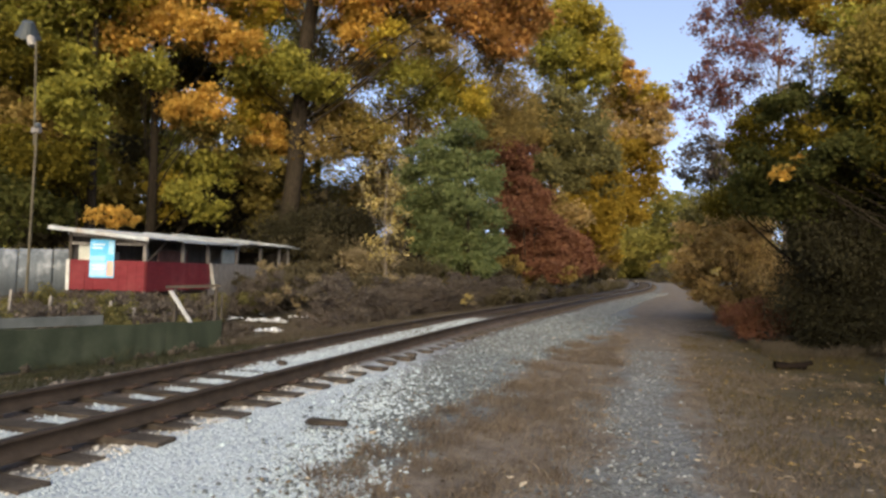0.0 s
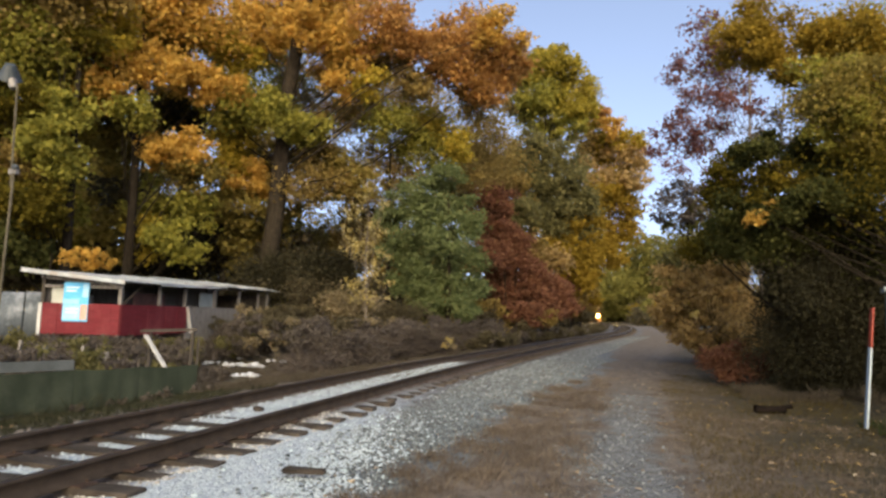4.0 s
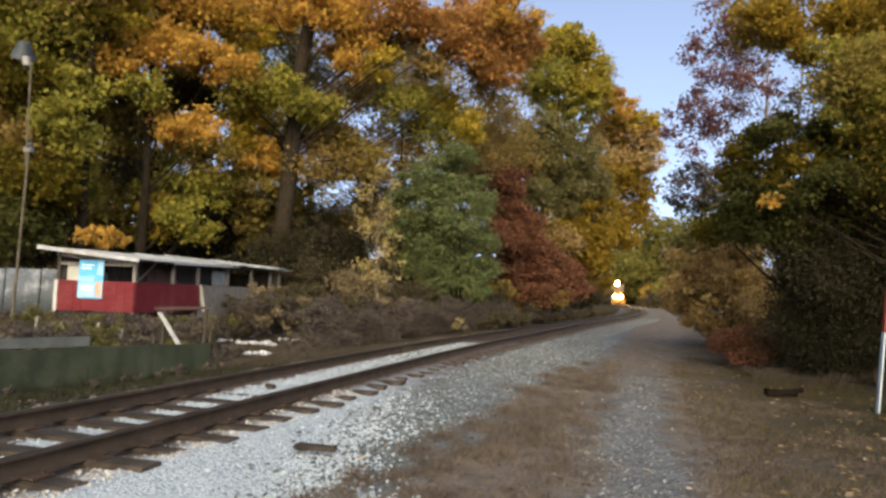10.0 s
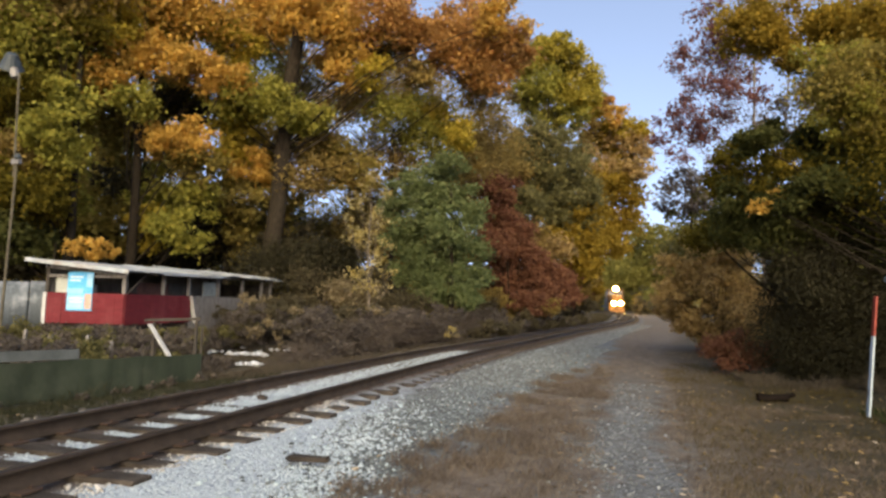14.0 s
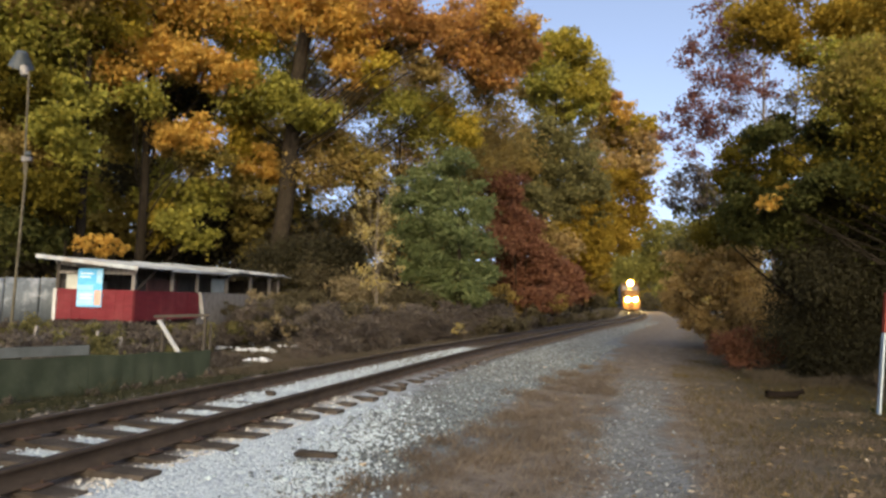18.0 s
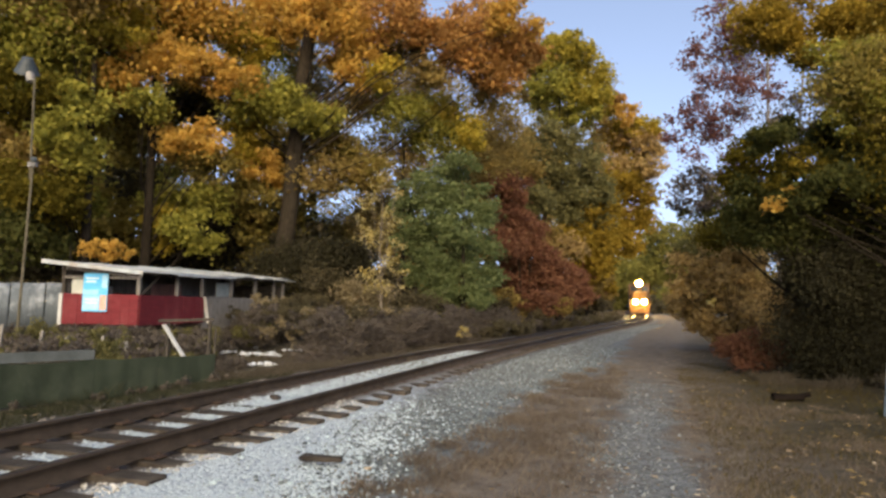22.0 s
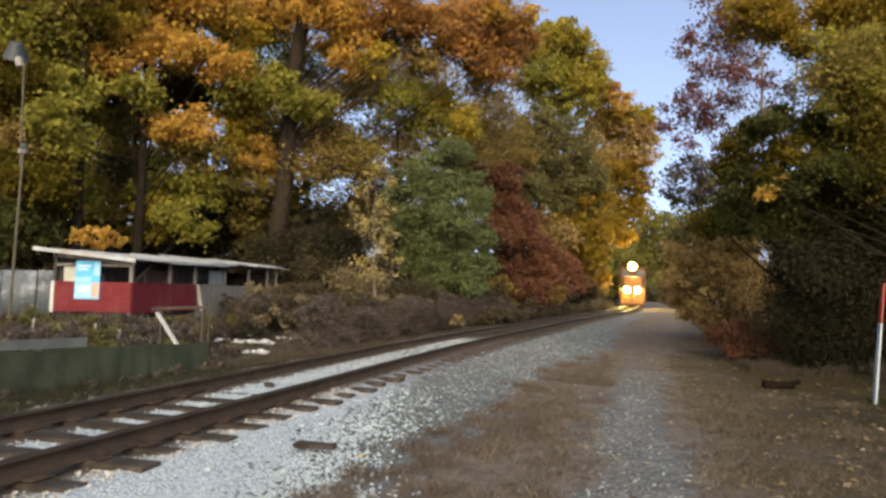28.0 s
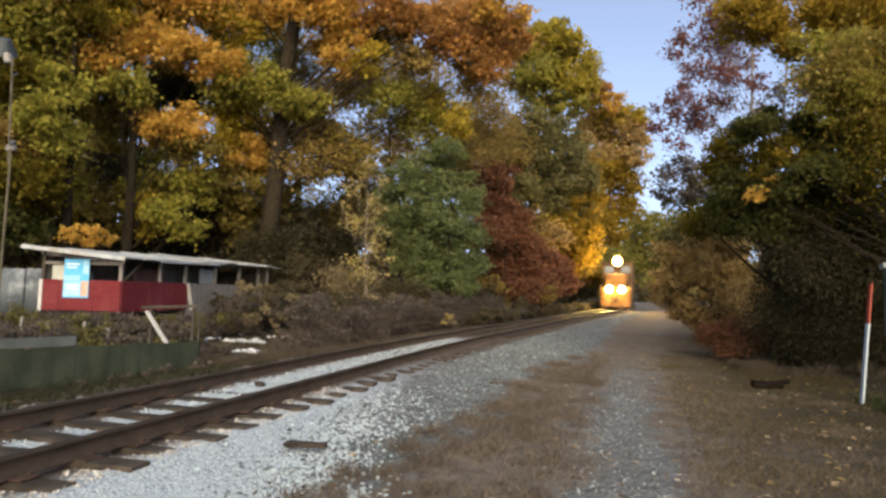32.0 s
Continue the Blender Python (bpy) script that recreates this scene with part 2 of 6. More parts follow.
M["stake_white"] = surface("white_marker_plastic", (0.38, 0.45, 0.49), (0.47, 0.54, 0.58), 6, 0.5, 0, 60, 0.1)
M["stake_red"] = surface("orange_red_marker_band", (0.22, 0.03, 0.018), (0.29, 0.045, 0.026), 6, 0.5, 0, 60, 0.1)
M["ink"] = surface("black_ink", (0.02, 0.02, 0.02), (0.05, 0.05, 0.05), 9, 0.6)
M["cabinet"] = surface("green_grey_enamel", (0.045, 0.075, 0.064), (0.068, 0.104, 0.09), 2, 0.7, 0, 40, 0.1, None, (0.11, 0.15, 0.13))
M["cabinet_lid"] = surface("pale_cabinet_lid", (0.22, 0.25, 0.245), (0.32, 0.35, 0.34), 3, 0.6)
M["pole_wood"] = surface("brown_pole_wood", (0.07, 0.06, 0.04), (0.13, 0.115, 0.08), 5, 0.9)
M["concrete"] = surface("weathered_concrete", (0.22, 0.215, 0.20), (0.36, 0.35, 0.33), 3, 0.9)
M["char"] = surface("charred_wood", (0.005, 0.004, 0.0035), (0.016, 0.012, 0.010), 8, 0.95)
M["char"].node_tree.nodes["Principled BSDF"].inputs["Specular IOR Level"].default_value = 0.02
M["litter_white"] = surface("white_plastic_litter", (0.6, 0.64, 0.70), (0.82, 0.84, 0.88), 8, 0.4)
# amber in place of the unknown body colour, standing in for the lamps' halo
M["nose"] = surface("locomotive_halo_amber", (0.085, 0.04, 0.007), (0.125, 0.058, 0.009), 1.2, 0.55, 0, 20, 0.1, None, (0.05, 0.025, 0.007))
M["loco_dark"] = surface("grimy_black_locomotive_paint", (0.012, 0.012, 0.013), (0.04, 0.038, 0.036), 2, 0.6)
M["wheel"] = surface("wheel_steel", (0.06, 0.05, 0.045), (0.16, 0.14, 0.13), 5, 0.5, 0.7)
# pale amber for rings added round the lenses as a halo
M["halo_ring"] = surface("pale_amber_halo_ring", (0.70, 0.42, 0.10), (0.80, 0.50, 0.14), 3, 0.5)
M["lamp_glow"] = glow("headlamp_glow", (1.0, 0.62, 0.17), 340.0)
glass, _, gb = material("cab_glass", 0.08)
gb.inputs["Base Color"].default_value = (0.02, 0.025, 0.03, 1)
gb.inputs["Specular IOR Level"].default_value = 0.6
M["glass"] = glass
LEAF = {
    "O": leaf("leaf_orange", (0.4452, 0.2646, 0.06039), (0.5357, 0.3335, 0.07467), (0.6152, 0.4085, 0.09941)),
    "Y": leaf("leaf_yellow_olive", (0.3059, 0.244, 0.03268), (0.4155, 0.3225, 0.04367), (0.5242, 0.4011, 0.06374)),
    "G": leaf("leaf_olive_green", (0.2063, 0.2027, 0.04238), (0.2974, 0.2799, 0.05555), (0.3799, 0.3413, 0.07119)),
    "B": leaf("leaf_dull_brown", (0.2142, 0.1557, 0.05339), (0.3, 0.2178, 0.07381), (0.3644, 0.2725, 0.09214)),
    "R": leaf("leaf_russet", (0.3107, 0.162, 0.05558), (0.4193, 0.2264, 0.07384), (0.5009, 0.2904, 0.09152)),
    "A": leaf("leaf_amber_brown", (0.2132, 0.1475, 0.02195), (0.2894, 0.198, 0.02889), (0.3523, 0.2464, 0.0359)),
    "D": leaf("leaf_dark_green", (0.05525, 0.06205, 0.01955), (0.0799, 0.085, 0.0255), (0.1105, 0.1088, 0.03315)),
    "C": leaf("leaf_cool_green", (0.1286, 0.1576, 0.06726), (0.1636, 0.1971, 0.08328), (0.21, 0.2379, 0.1041)),
    "S": leaf("leaf_sumac_red", (0.1592, 0.07236, 0.04585), (0.2124, 0.09897, 0.06068), (0.2733, 0.1408, 0.08189)),
    "P": leaf("leaf_purple_red", (0.1375, 0.0638, 0.0616), (0.187, 0.088, 0.0803), (0.242, 0.1188, 0.099)),
    "L": leaf("leaf_bright_yellow", (0.40, 0.30, 0.09), (0.58, 0.46, 0.16), (0.72, 0.62, 0.32)),
    "U": leaf("leaf_dry_undergrowth", (0.08855, 0.07558, 0.04612), (0.1198, 0.1021, 0.06202), (0.1562, 0.1326, 0.08077)),
    "T": leaf("leaf_tan_vine", (0.22, 0.175, 0.1), (0.31, 0.25, 0.15), (0.41, 0.335, 0.21)),
    "M": leaf("leaf_dark_olive", (0.08673, 0.07252, 0.01073), (0.1226, 0.09999, 0.01395), (0.1689, 0.1313, 0.01928)),
    "H": leaf("leaf_grey_green", (0.125, 0.118, 0.05), (0.165, 0.152, 0.064), (0.21, 0.19, 0.08)),
    "V": leaf("leaf_dead_vine", (0.1021, 0.08571, 0.07479), (0.1414, 0.1195, 0.1031), (0.1898, 0.1611, 0.1393)),
    # N: shade under and between the crowns, put into the leaf colour
    "N": leaf("leaf_painted_shade", (0.043, 0.039, 0.023), (0.054, 0.049, 0.028), (0.066, 0.06, 0.034)),
    "W": leaf("leaf_warm_brown", (0.3038, 0.212, 0.09211), (0.3945, 0.2782, 0.1191), (0.4916, 0.3509, 0.1514)),
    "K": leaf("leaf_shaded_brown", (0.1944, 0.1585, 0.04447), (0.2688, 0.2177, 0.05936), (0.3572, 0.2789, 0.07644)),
    "Q": leaf("leaf_dull_gold", (0.2493, 0.2111, 0.03274), (0.3343, 0.2745, 0.04228), (0.4136, 0.3333, 0.05797)),
    "F": leaf("leaf_far_olive", (0.18, 0.175, 0.0466), (0.233, 0.217, 0.0577), (0.286, 0.254, 0.0721)),
}
LEAF_KEYS = list(LEAF)

# ground: bands of ballast, gravel, dry grass, wheel rut and leaf litter that follow the track
gm, nt, gbs = material("railside_ground", 0.95)
tc = nt.nodes.new("ShaderNodeTexCoord")
att = nt.nodes.new("ShaderNodeAttribute")
att.attribute_name = "from_track"
wob = nt.nodes.new("ShaderNodeMath")
wob.operation = "MULTIPLY_ADD"
nt.links.new(noise_out(nt, 0.9, 6, 0.65), wob.inputs[0])
wob.inputs[1].default_value = 2.6
wob.inputs[2].default_value = -1.3
dist = nt.nodes.new("ShaderNodeMath")
nt.links.new(att.outputs["Fac"], dist.inputs[0])
nt.links.new(wob.outputs[0], dist.inputs[1])
unit = nt.nodes.new("ShaderNodeMapRange")
unit.inputs["From Min"].default_value, unit.inputs["From Max"].default_value = -10, 10
nt.links.new(dist.outputs[0], unit.inputs[0])


def band(*stops):
    return ramp(nt, unit.outputs[0], [((u + 10) / 20, (v, v, v)) for u, v in stops])


vor = nt.nodes.new("ShaderNodeTexVoronoi")
vor.inputs["Scale"].default_value = 24
nt.links.new(tc.outputs["Object"], vor.inputs["Vector"])
pebble = ramp(nt, vor.outputs["Color"], [(0.2, (0.42, 0.42, 0.42)), (0.75, (1, 1, 1))])
soft_pebble = ramp(nt, vor.outputs["Color"], [(0.2, (0.8, 0.8, 0.8)), (0.75, (1, 1, 1))])
white = mix(nt, 1.0, ramp(nt, noise_out(nt, 1.6, 5), [(0.3, (0.33, 0.375, 0.41)), (0.65, (0.415, 0.465, 0.505))]), soft_pebble, "MULTIPLY")
grey = mix(nt, 1.0, ramp(nt, noise_out(nt, 2.2, 6), [(0.3, (0.118, 0.13, 0.134)), (0.7, (0.23, 0.25, 0.256))]), pebble, "MULTIPLY")
straw = ramp(nt, noise_out(nt, 3.5, 8, 0.7), [(0.3, (0.06, 0.047, 0.035)), (0.46, (0.118, 0.093, 0.07)), (0.68, (0.195, 0.158, 0.124))])
litter = ramp(nt, noise_out(nt, 7, 8, 0.75), [(0.25, (0.026, 0.019, 0.01)), (0.5, (0.066, 0.048, 0.026)), (0.72, (0.125, 0.09, 0.054))])
soil = ramp(nt, noise_out(nt, 1.2, 7, 0.7), [(0.3, (0.05, 0.043, 0.026)), (0.7, (0.115, 0.092, 0.058))])
near = nt.nodes.new("ShaderNodeSeparateXYZ")
nt.links.new(tc.outputs["Object"], near.inputs[0])
fade = nt.nodes.new("ShaderNodeMapRange")
fade.inputs["From Min"].default_value, fade.inputs["From Max"].default_value = 8, 15
nt.links.new(near.outputs[1], fade.inputs[0])
brown_bed = ramp(nt, noise_out(nt, 2.5, 6), [(0.3, (0.054, 0.039, 0.03)), (0.7, (0.11, 0.083, 0.066))])
bed = mix(nt, fade.outputs[0], white, mix(nt, 0.8, grey, brown_bed))
pale = nt.nodes.new("ShaderNodeAttribute")
pale.attribute_name = "pale_edge"
pale_sum = nt.nodes.new("ShaderNodeMath")
pale_wob = nt.nodes.new("ShaderNodeMath")
pale_wob.operation = "MULTIPLY_ADD"
nt.links.new(noise_out(nt, 3.0, 6, 0.7), pale_wob.inputs[0])
pale_wob.inputs[1].default_value, pale_wob.inputs[2].default_value = 1.6, -0.8
nt.links.new(pale.outputs["Fac"], pale_sum.inputs[0])
nt.links.new(pale_wob.outputs[0], pale_sum.inputs[1])
pale_mask = ramp(nt, pale_sum.outputs[0], [(0.0, (0, 0, 0)), (0.45, (1, 1, 1))])
# brown ballast stain, which also paints the shade at the rails' foot
stain_shade_at = nt.nodes.new("ShaderNodeAttribute")
stain_shade_at.attribute_name = "rail_stain_shade"
bed = mix(nt, stain_shade_at.outputs["Fac"], bed, brown_bed)
col = mix(nt, band((-2.5, 0), (-1.6, 1)), soil, mix(nt, 0.5, grey, brown_bed))
col = mix(nt, band((1.6, 0), (2.3, 1)), col, grey)
col = mix(nt, pale_mask, col, bed)
col = mix(nt, stain_shade_at.outputs["Fac"], col, brown_bed)
dry = nt.nodes.new("ShaderNodeAttribute")
dry.attribute_name = "dry_edge"
dry_sum = nt.nodes.new("ShaderNodeMath")
nt.links.new(dry.outputs["Fac"], dry_sum.inputs[0])
nt.links.new(wob.outputs[0], dry_sum.inputs[1])
col = mix(nt, ramp(nt, dry_sum.outputs[0], [(0.0, (0, 0, 0)), (0.35, (0.97, 0.97, 0.97))]), col, straw)
rut_fade = nt.nodes.new("ShaderNodeMapRange")
rut_fade.inputs["From Min"].default_value, rut_fade.inputs["From Max"].default_value = 18, 9
nt.links.new(near.outputs[1], rut_fade.inputs[0])
rut = nt.nodes.new("ShaderNodeMath")
rut.operation = "MULTIPLY"
nt.links.new(band((4.5, 0), (4.8, 0.75), (5.5, 0.75), (5.85, 0)), rut.inputs[0])
nt.links.new(rut_fade.outputs[0], rut.inputs[1])
col = mix(nt, rut.outputs[0], col, grey)
col = mix(nt, band((5.6, 0), (6.3, 1)), col, mix(nt, 0.45, straw, litter))
# olive litter soil, with the shade beside the trees darkened into its colour
shaded_olive_soil = ramp(nt, noise_out(nt, 5, 8, 0.7), [(0.3, (0.014, 0.0115, 0.0045)), (0.5, (0.031, 0.024, 0.009)), (0.7, (0.062, 0.045, 0.016))])
col = mix(nt, band((6.0, 0), (7.6, 1)), col, shaded_olive_soil)
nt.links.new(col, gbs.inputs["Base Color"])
bump(nt, gbs, vor.outputs["Distance"], 0.7, 0.03)
M["ground"] = gm
STONE = {}
for key, stops in (("white", [(0.0, (0.25, 0.29, 0.32)), (0.08, (0.33, 0.385, 0.425)), (1.0, (0.425, 0.485, 0.53))]),
                   ("grey", [(0.0, (0.05, 0.056, 0.06)), (0.6, (0.12, 0.138, 0.146)), (0.9, (0.2, 0.225, 0.235)), (1.0, (0.42, 0.47, 0.49))]),
                   ("tan", [(0.0, (0.20, 0.185, 0.16)), (0.5, (0.38, 0.36, 0.32)), (1.0, (0.58, 0.56, 0.52))]),
                   ("mid", [(0.0, (0.07, 0.077, 0.08)), (0.6, (0.125, 0.135, 0.138)), (1.0, (0.27, 0.285, 0.29))]),
                   ("brown", [(0.0, (0.04, 0.034, 0.03)), (0.6, (0.09, 0.078, 0.069)), (1.0, (0.19, 0.172, 0.158))])):
    sm, snt, sb = material(key + "_crushed_stone", 0.9)
    g = snt.nodes.new("ShaderNodeNewGeometry")
    c = ramp(snt, g.outputs["Random Per Island"], stops)
    snt.links.new(mix(snt, 0.4, c, ramp(snt, noise_out(snt, 60, 3), [(0.3, (0.6, 0.6, 0.6)), (0.7, (1, 1, 1))]), "MULTIPLY"), sb.inputs["Base Color"])
    STONE[key] = sm
GRASS = leaf("dry_grass_blade", (0.13, 0.102, 0.076), (0.178, 0.143, 0.108), (0.24, 0.198, 0.153), 0.35)
DEAD_WEED = leaf("dead_weed_stalk", (0.096, 0.075, 0.058), (0.148, 0.118, 0.093), (0.21, 0.173, 0.138), 0.3)
OLIVE_GRASS = leaf("dull_olive_grass_blade", (0.054, 0.04, 0.0135), (0.084, 0.064, 0.0215), (0.122, 0.093, 0.034), 0.35)
DULL_GRASS = leaf("dull_brown_grass_blade", (0.05625, 0.04625, 0.03375), (0.085, 0.07, 0.05125), (0.125, 0.1038, 0.0775), 0.35)
GREEN_GRASS = leaf("green_grass_blade", (0.02, 0.022, 0.012), (0.031, 0.033, 0.019), (0.05, 0.048, 0.029), 0.25)
FRESH_GRASS = leaf("fresh_grass_blade", (0.02, 0.029, 0.01), (0.029, 0.041, 0.014), (0.042, 0.056, 0.02), 0.3)
FALLEN = leaf("fallen_leaf", (0.06, 0.041, 0.023), (0.105, 0.073, 0.042), (0.24, 0.175, 0.105), 0.1)

# ---- ground ----


def pale_edge(y):
    """How far out from the track the pale stone reaches."""
    return 1.5 + 1.35 * np.exp(-(np.maximum(y, 2) - 4.5) / 4.0) - np.clip((y - 16) / 2, 0, 3)



def steps(*spans):
    out = []
    for a, b, d in spans:
        out += list(np.arange(a, b, d))
    return np.array(sorted(set(np.round(out, 4))))


gx = steps((-900, -100, 80), (-100, -24, 6), (-24, -11, 0.8), (-11, -1.5, 0.13), (-1.5, 6, 0.15), (6, 14, 0.8), (14, 100, 6), (100, 981, 80))
gy = steps((-900, -60, 70), (-60, -6, 3), (-6, 2, 0.5), (2, 16, 0.14), (16, 34, 0.4), (34, 240, 3), (240, 981, 60))
X, Y = np.meshgrid(gx, gy)
Z = ground_z(X, Y)
nx, ny = len(gx), len(gy)
idx = np.arange(nx * ny).reshape(ny, nx)
quads = np.stack([idx[:-1, :-1], idx[:-1, 1:], idx[1:, 1:], idx[1:, :-1]], -1).reshape(-1, 4)
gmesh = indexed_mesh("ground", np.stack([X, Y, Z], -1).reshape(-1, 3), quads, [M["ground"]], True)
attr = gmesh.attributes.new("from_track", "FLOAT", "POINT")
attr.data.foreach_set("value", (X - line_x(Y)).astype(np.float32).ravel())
U = X - line_x(Y)
attr = gmesh.attributes.new("pale_edge", "FLOAT", "POINT")
attr.data.foreach_set("value", np.minimum(pale_edge(Y) - U, U + 1.35).astype(np.float32).ravel())
attr = gmesh.attributes.new("dry_edge", "FLOAT", "POINT")
attr.data.foreach_set("value", (U - np.interp(Y, [0, 5.5, 8, 12, 16, 22, 35, 60], [3.2, 3.05, 3.35, 3.3, 4.2, 3.9, 3.2, 1.8])).astype(np.float32).ravel())
# stained strip by each rail, made wider to hold the rail's shadow too
attr = gmesh.attributes.new("rail_stain_shade", "FLOAT", "POINT")
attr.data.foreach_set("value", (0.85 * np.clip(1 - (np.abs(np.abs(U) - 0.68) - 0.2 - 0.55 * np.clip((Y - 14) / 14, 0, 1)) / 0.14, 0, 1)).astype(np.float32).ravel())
ground = tagged(new("ground", gmesh), "railside ground of gravel, dry grass, bare soil and leaf litter", "ground", kind="structure")


# ---- track ----
track = empty("railway_track", "single railway track with rusty rails on weathered wooden ties", "track", (0, 0, 0), kind="structure")
PROFILE = [(-0.07, -0.17), (0.07, -0.17), (0.07, -0.157), (0.012, -0.135), (0.011, -0.045), (0.036, -0.036), (0.036, -0.006), (0.028, 0.0),
           (-0.028, 0.0), (-0.036, -0.006), (-0.036, -0.036), (-0.011, -0.045), (-0.012, -0.135), (-0.07, -0.157)]
rail_y = np.concatenate([np.arange(-30, 40, 1.0), np.arange(40, 201, 2.0)])
for side in (-1, 1):
    prof = np.array(PROFILE)
    cx, cz = line_x(rail_y) + side * 0.745, rail_z(rail_y)
    v = np.stack([cx[:, None] + prof[None, :, 0], np.repeat(rail_y[:, None], len(prof), 1), cz[:, None] + prof[None, :, 1]], -1)
    k, n = len(rail_y), len(prof)
    i, j = np.meshgrid(np.arange(k - 1), np.arange(n), indexing="ij")
    f = np.stack([i * n + j, i * n + (j + 1) % n, (i + 1) * n + (j + 1) % n, (i + 1) * n + j], -1).reshape(-1, 4)
    me = indexed_mesh("rail", v.reshape(-1, 3), f, [M["rail"], M["rail_head"]])
    me.polygons.foreach_set("material_index", np.isin(f[:, 0] % n, (6, 7, 8)).astype(np.int32))
    linked("rail", me, None, track)

tie_meshes = []
for k in range(7):
    bm = box(-1.3, 1.3, -0.115, 0.115, -0.18, 0.0, 0.012)
    for v in bm.verts:
        end = abs(v.co.x) > 1.2
        v.co += Vector(((random.random() - 0.5) * (0.05 if end else 0.01), (random.random() - 0.5) * 0.022, (random.random() - 0.5) * 0.014))
    me = bpy.data.meshes.new("tie")
    bm.to_mesh(me)
    bm.free()
    me.materials.append(M["tie"])
    tie_meshes.append(me)
pbm = bmesh.new()
y = -3.75 
count = 0
while y < 152:
    if y > -4:
        t = new("tie", tie_meshes[count % 7])
        t.parent = track
        t.matrix_basis = pose(float(line_x(y)) + random.uniform(-0.09, 0.09), y, float(rail_z(y)) - 0.171 - random.uniform(0, 0.02),
                              random.uniform(-0.6, 0.6), random.uniform(-0.5, 0.5), random.uniform(-1.6, 1.6) - heading(y))
        if 0 < y < 30:
            for s in (-1, 1):
                bx = float(line_x(y)) + s * 0.745
                z = float(rail_z(y))
                box(bx - 0.18, bx + 0.18, y - 0.09, y + 0.09, z - 0.170, z - 0.156, 0, pbm)
                for e in (-0.1, 0.1):
                    box(bx + e - 0.012, bx + e + 0.012, y + 0.05, y + 0.075, z - 0.157, z - 0.135, 0, pbm)
        count += 1
    y += 0.58
part("tie_plates", pbm, M["plate"], track)["kind"] = "stuff"

# ---- loose stone, litter and dry grass: too many to count ----
ICO_V = np.array([(0, 0, 1), (0.9, 0, 0.3), (0.25, 0.85, 0.35), (-0.75, 0.5, 0.3), (-0.7, -0.55, 0.35), (0.3, -0.85, 0.3), (0.6, 0.5, -0.6), (-0.3, 0.7, -0.6), (-0.8, 0, -0.6), (-0.2, -0.75, -0.6), (0.6, -0.5, -0.6)])
ICO_F = np.array([(0, 1, 2), (0, 2, 3), (0, 3, 4), (0, 4, 5), (0, 5, 1), (1, 6, 2), (2, 7, 3), (3, 8, 4), (4, 9, 5), (5, 10, 1), (2, 6, 7), (3, 7, 8), (4, 8, 9), (5, 9, 10), (1, 10, 6)])


def stones(name, x, y, size, mat, label):
    n = len(x)
    base = ICO_V[None] * (1 + 0.35 * (rng.random((n, len(ICO_V), 3)) - 0.5))
    a = rng.random(n) * 6.283
    sx, sy, sz = size * (0.8 + 0.7 * rng.random(n)), size * (0.7 + 0.4 * rng.random(n)), size * (0.5 + 0.35 * rng.random(n))
    px, py, pz = base[..., 0] * sx[:, None], base[..., 1] * sy[:, None], base[..., 2] * sz[:, None]
    tilt = (rng.random(n) - 0.5) * 0.9
    py, pz = py * np.cos(tilt)[:, None] - pz * np.sin(tilt)[:, None], py * np.sin(tilt)[:, None] + pz * np.cos(tilt)[:, None]
    vx = x[:, None] + px * np.cos(a)[:, None] - py * np.sin(a)[:, None]
    vy = y[:, None] + px * np.sin(a)[:, None] + py * np.cos(a)[:, None]
    vz = (ground_z(x, y) + sz * 0.25)[:, None] + pz
    v = np.stack([vx, vy, vz], -1).reshape(-1, 3)
    f = (ICO_F[None] + np.arange(n)[:, None, None] * len(ICO_V)).reshape(-1, 3)
    ob = new(name, indexed_mesh(name, v, f, [mat]))
    return tagged(ob, label, "gravel", kind="stuff")


def scatter(n, u0, u1, y0, y1, power=1.6):
    """Points beside the track, thicker towards the near end."""
    y = y0 + (y1 - y0) * rng.random(n) ** power
    before = rng.random(n) < 0.13
    y[before] = y0 - 5 * rng.random(before.sum())
    return line_x(y) + u0 + (u1 - u0) * rng.random(n), y


x, y = scatter(34000, 1.22, 3.6, 2.6, 17)
edge = pale_edge(y) + 0.15 + 0.9 * (vnoise(x, y, 0.5, 5) - 0.5) + 0.5 * rng.normal(size=len(y)) * 0.5
tie_gap = np.abs((y + 3.75 + 0.29) % 0.58 - 0.29) > 0.15
keep = ((x - line_x(y)) < edge) & (tie_gap | (x - line_x(y) > 1.36)) & (rng.random(len(y)) < np.clip((10.2 - y) / 5, 0.03, 1))
stones("ballast_stones", x[keep], y[keep], rng.uniform(0.006, 0.011, keep.sum()) + rng.uniform(0, 0.018, keep.sum()) * np.clip((x[keep] - line_x(y[keep]) - pale_edge(y[keep]) + 0.6) / 0.5, 0, 1), STONE["white"], "loose pale crushed stone beside the track")
x, y = scatter(1300, 0.84, 1.3, 2.6, 9, 1.4)
stones("ballast_stones", x, y, rng.uniform(0.01, 0.02, len(x)), STONE["tan"], "tan stained stone between the tie ends")
x, y = scatter(6500, -0.5, 0.46, 2.5, 20, 1.3)
stones("ballast_stones", x, y, rng.uniform(0.01, 0.02, len(x)), STONE["white"], "loose pale crushed stone between the rails")
x, y = scatter(24000, 1.5, 3.9, 3.2, 26)
u = x - line_x(y) + 0.6 * (vnoise(x, y, 0.7, 51) - 0.5)
lim = np.interp(y, [0, 5.5, 8, 12, 16, 26], [3.2, 3.05, 3.35, 3.3, 3.9, 3.9])
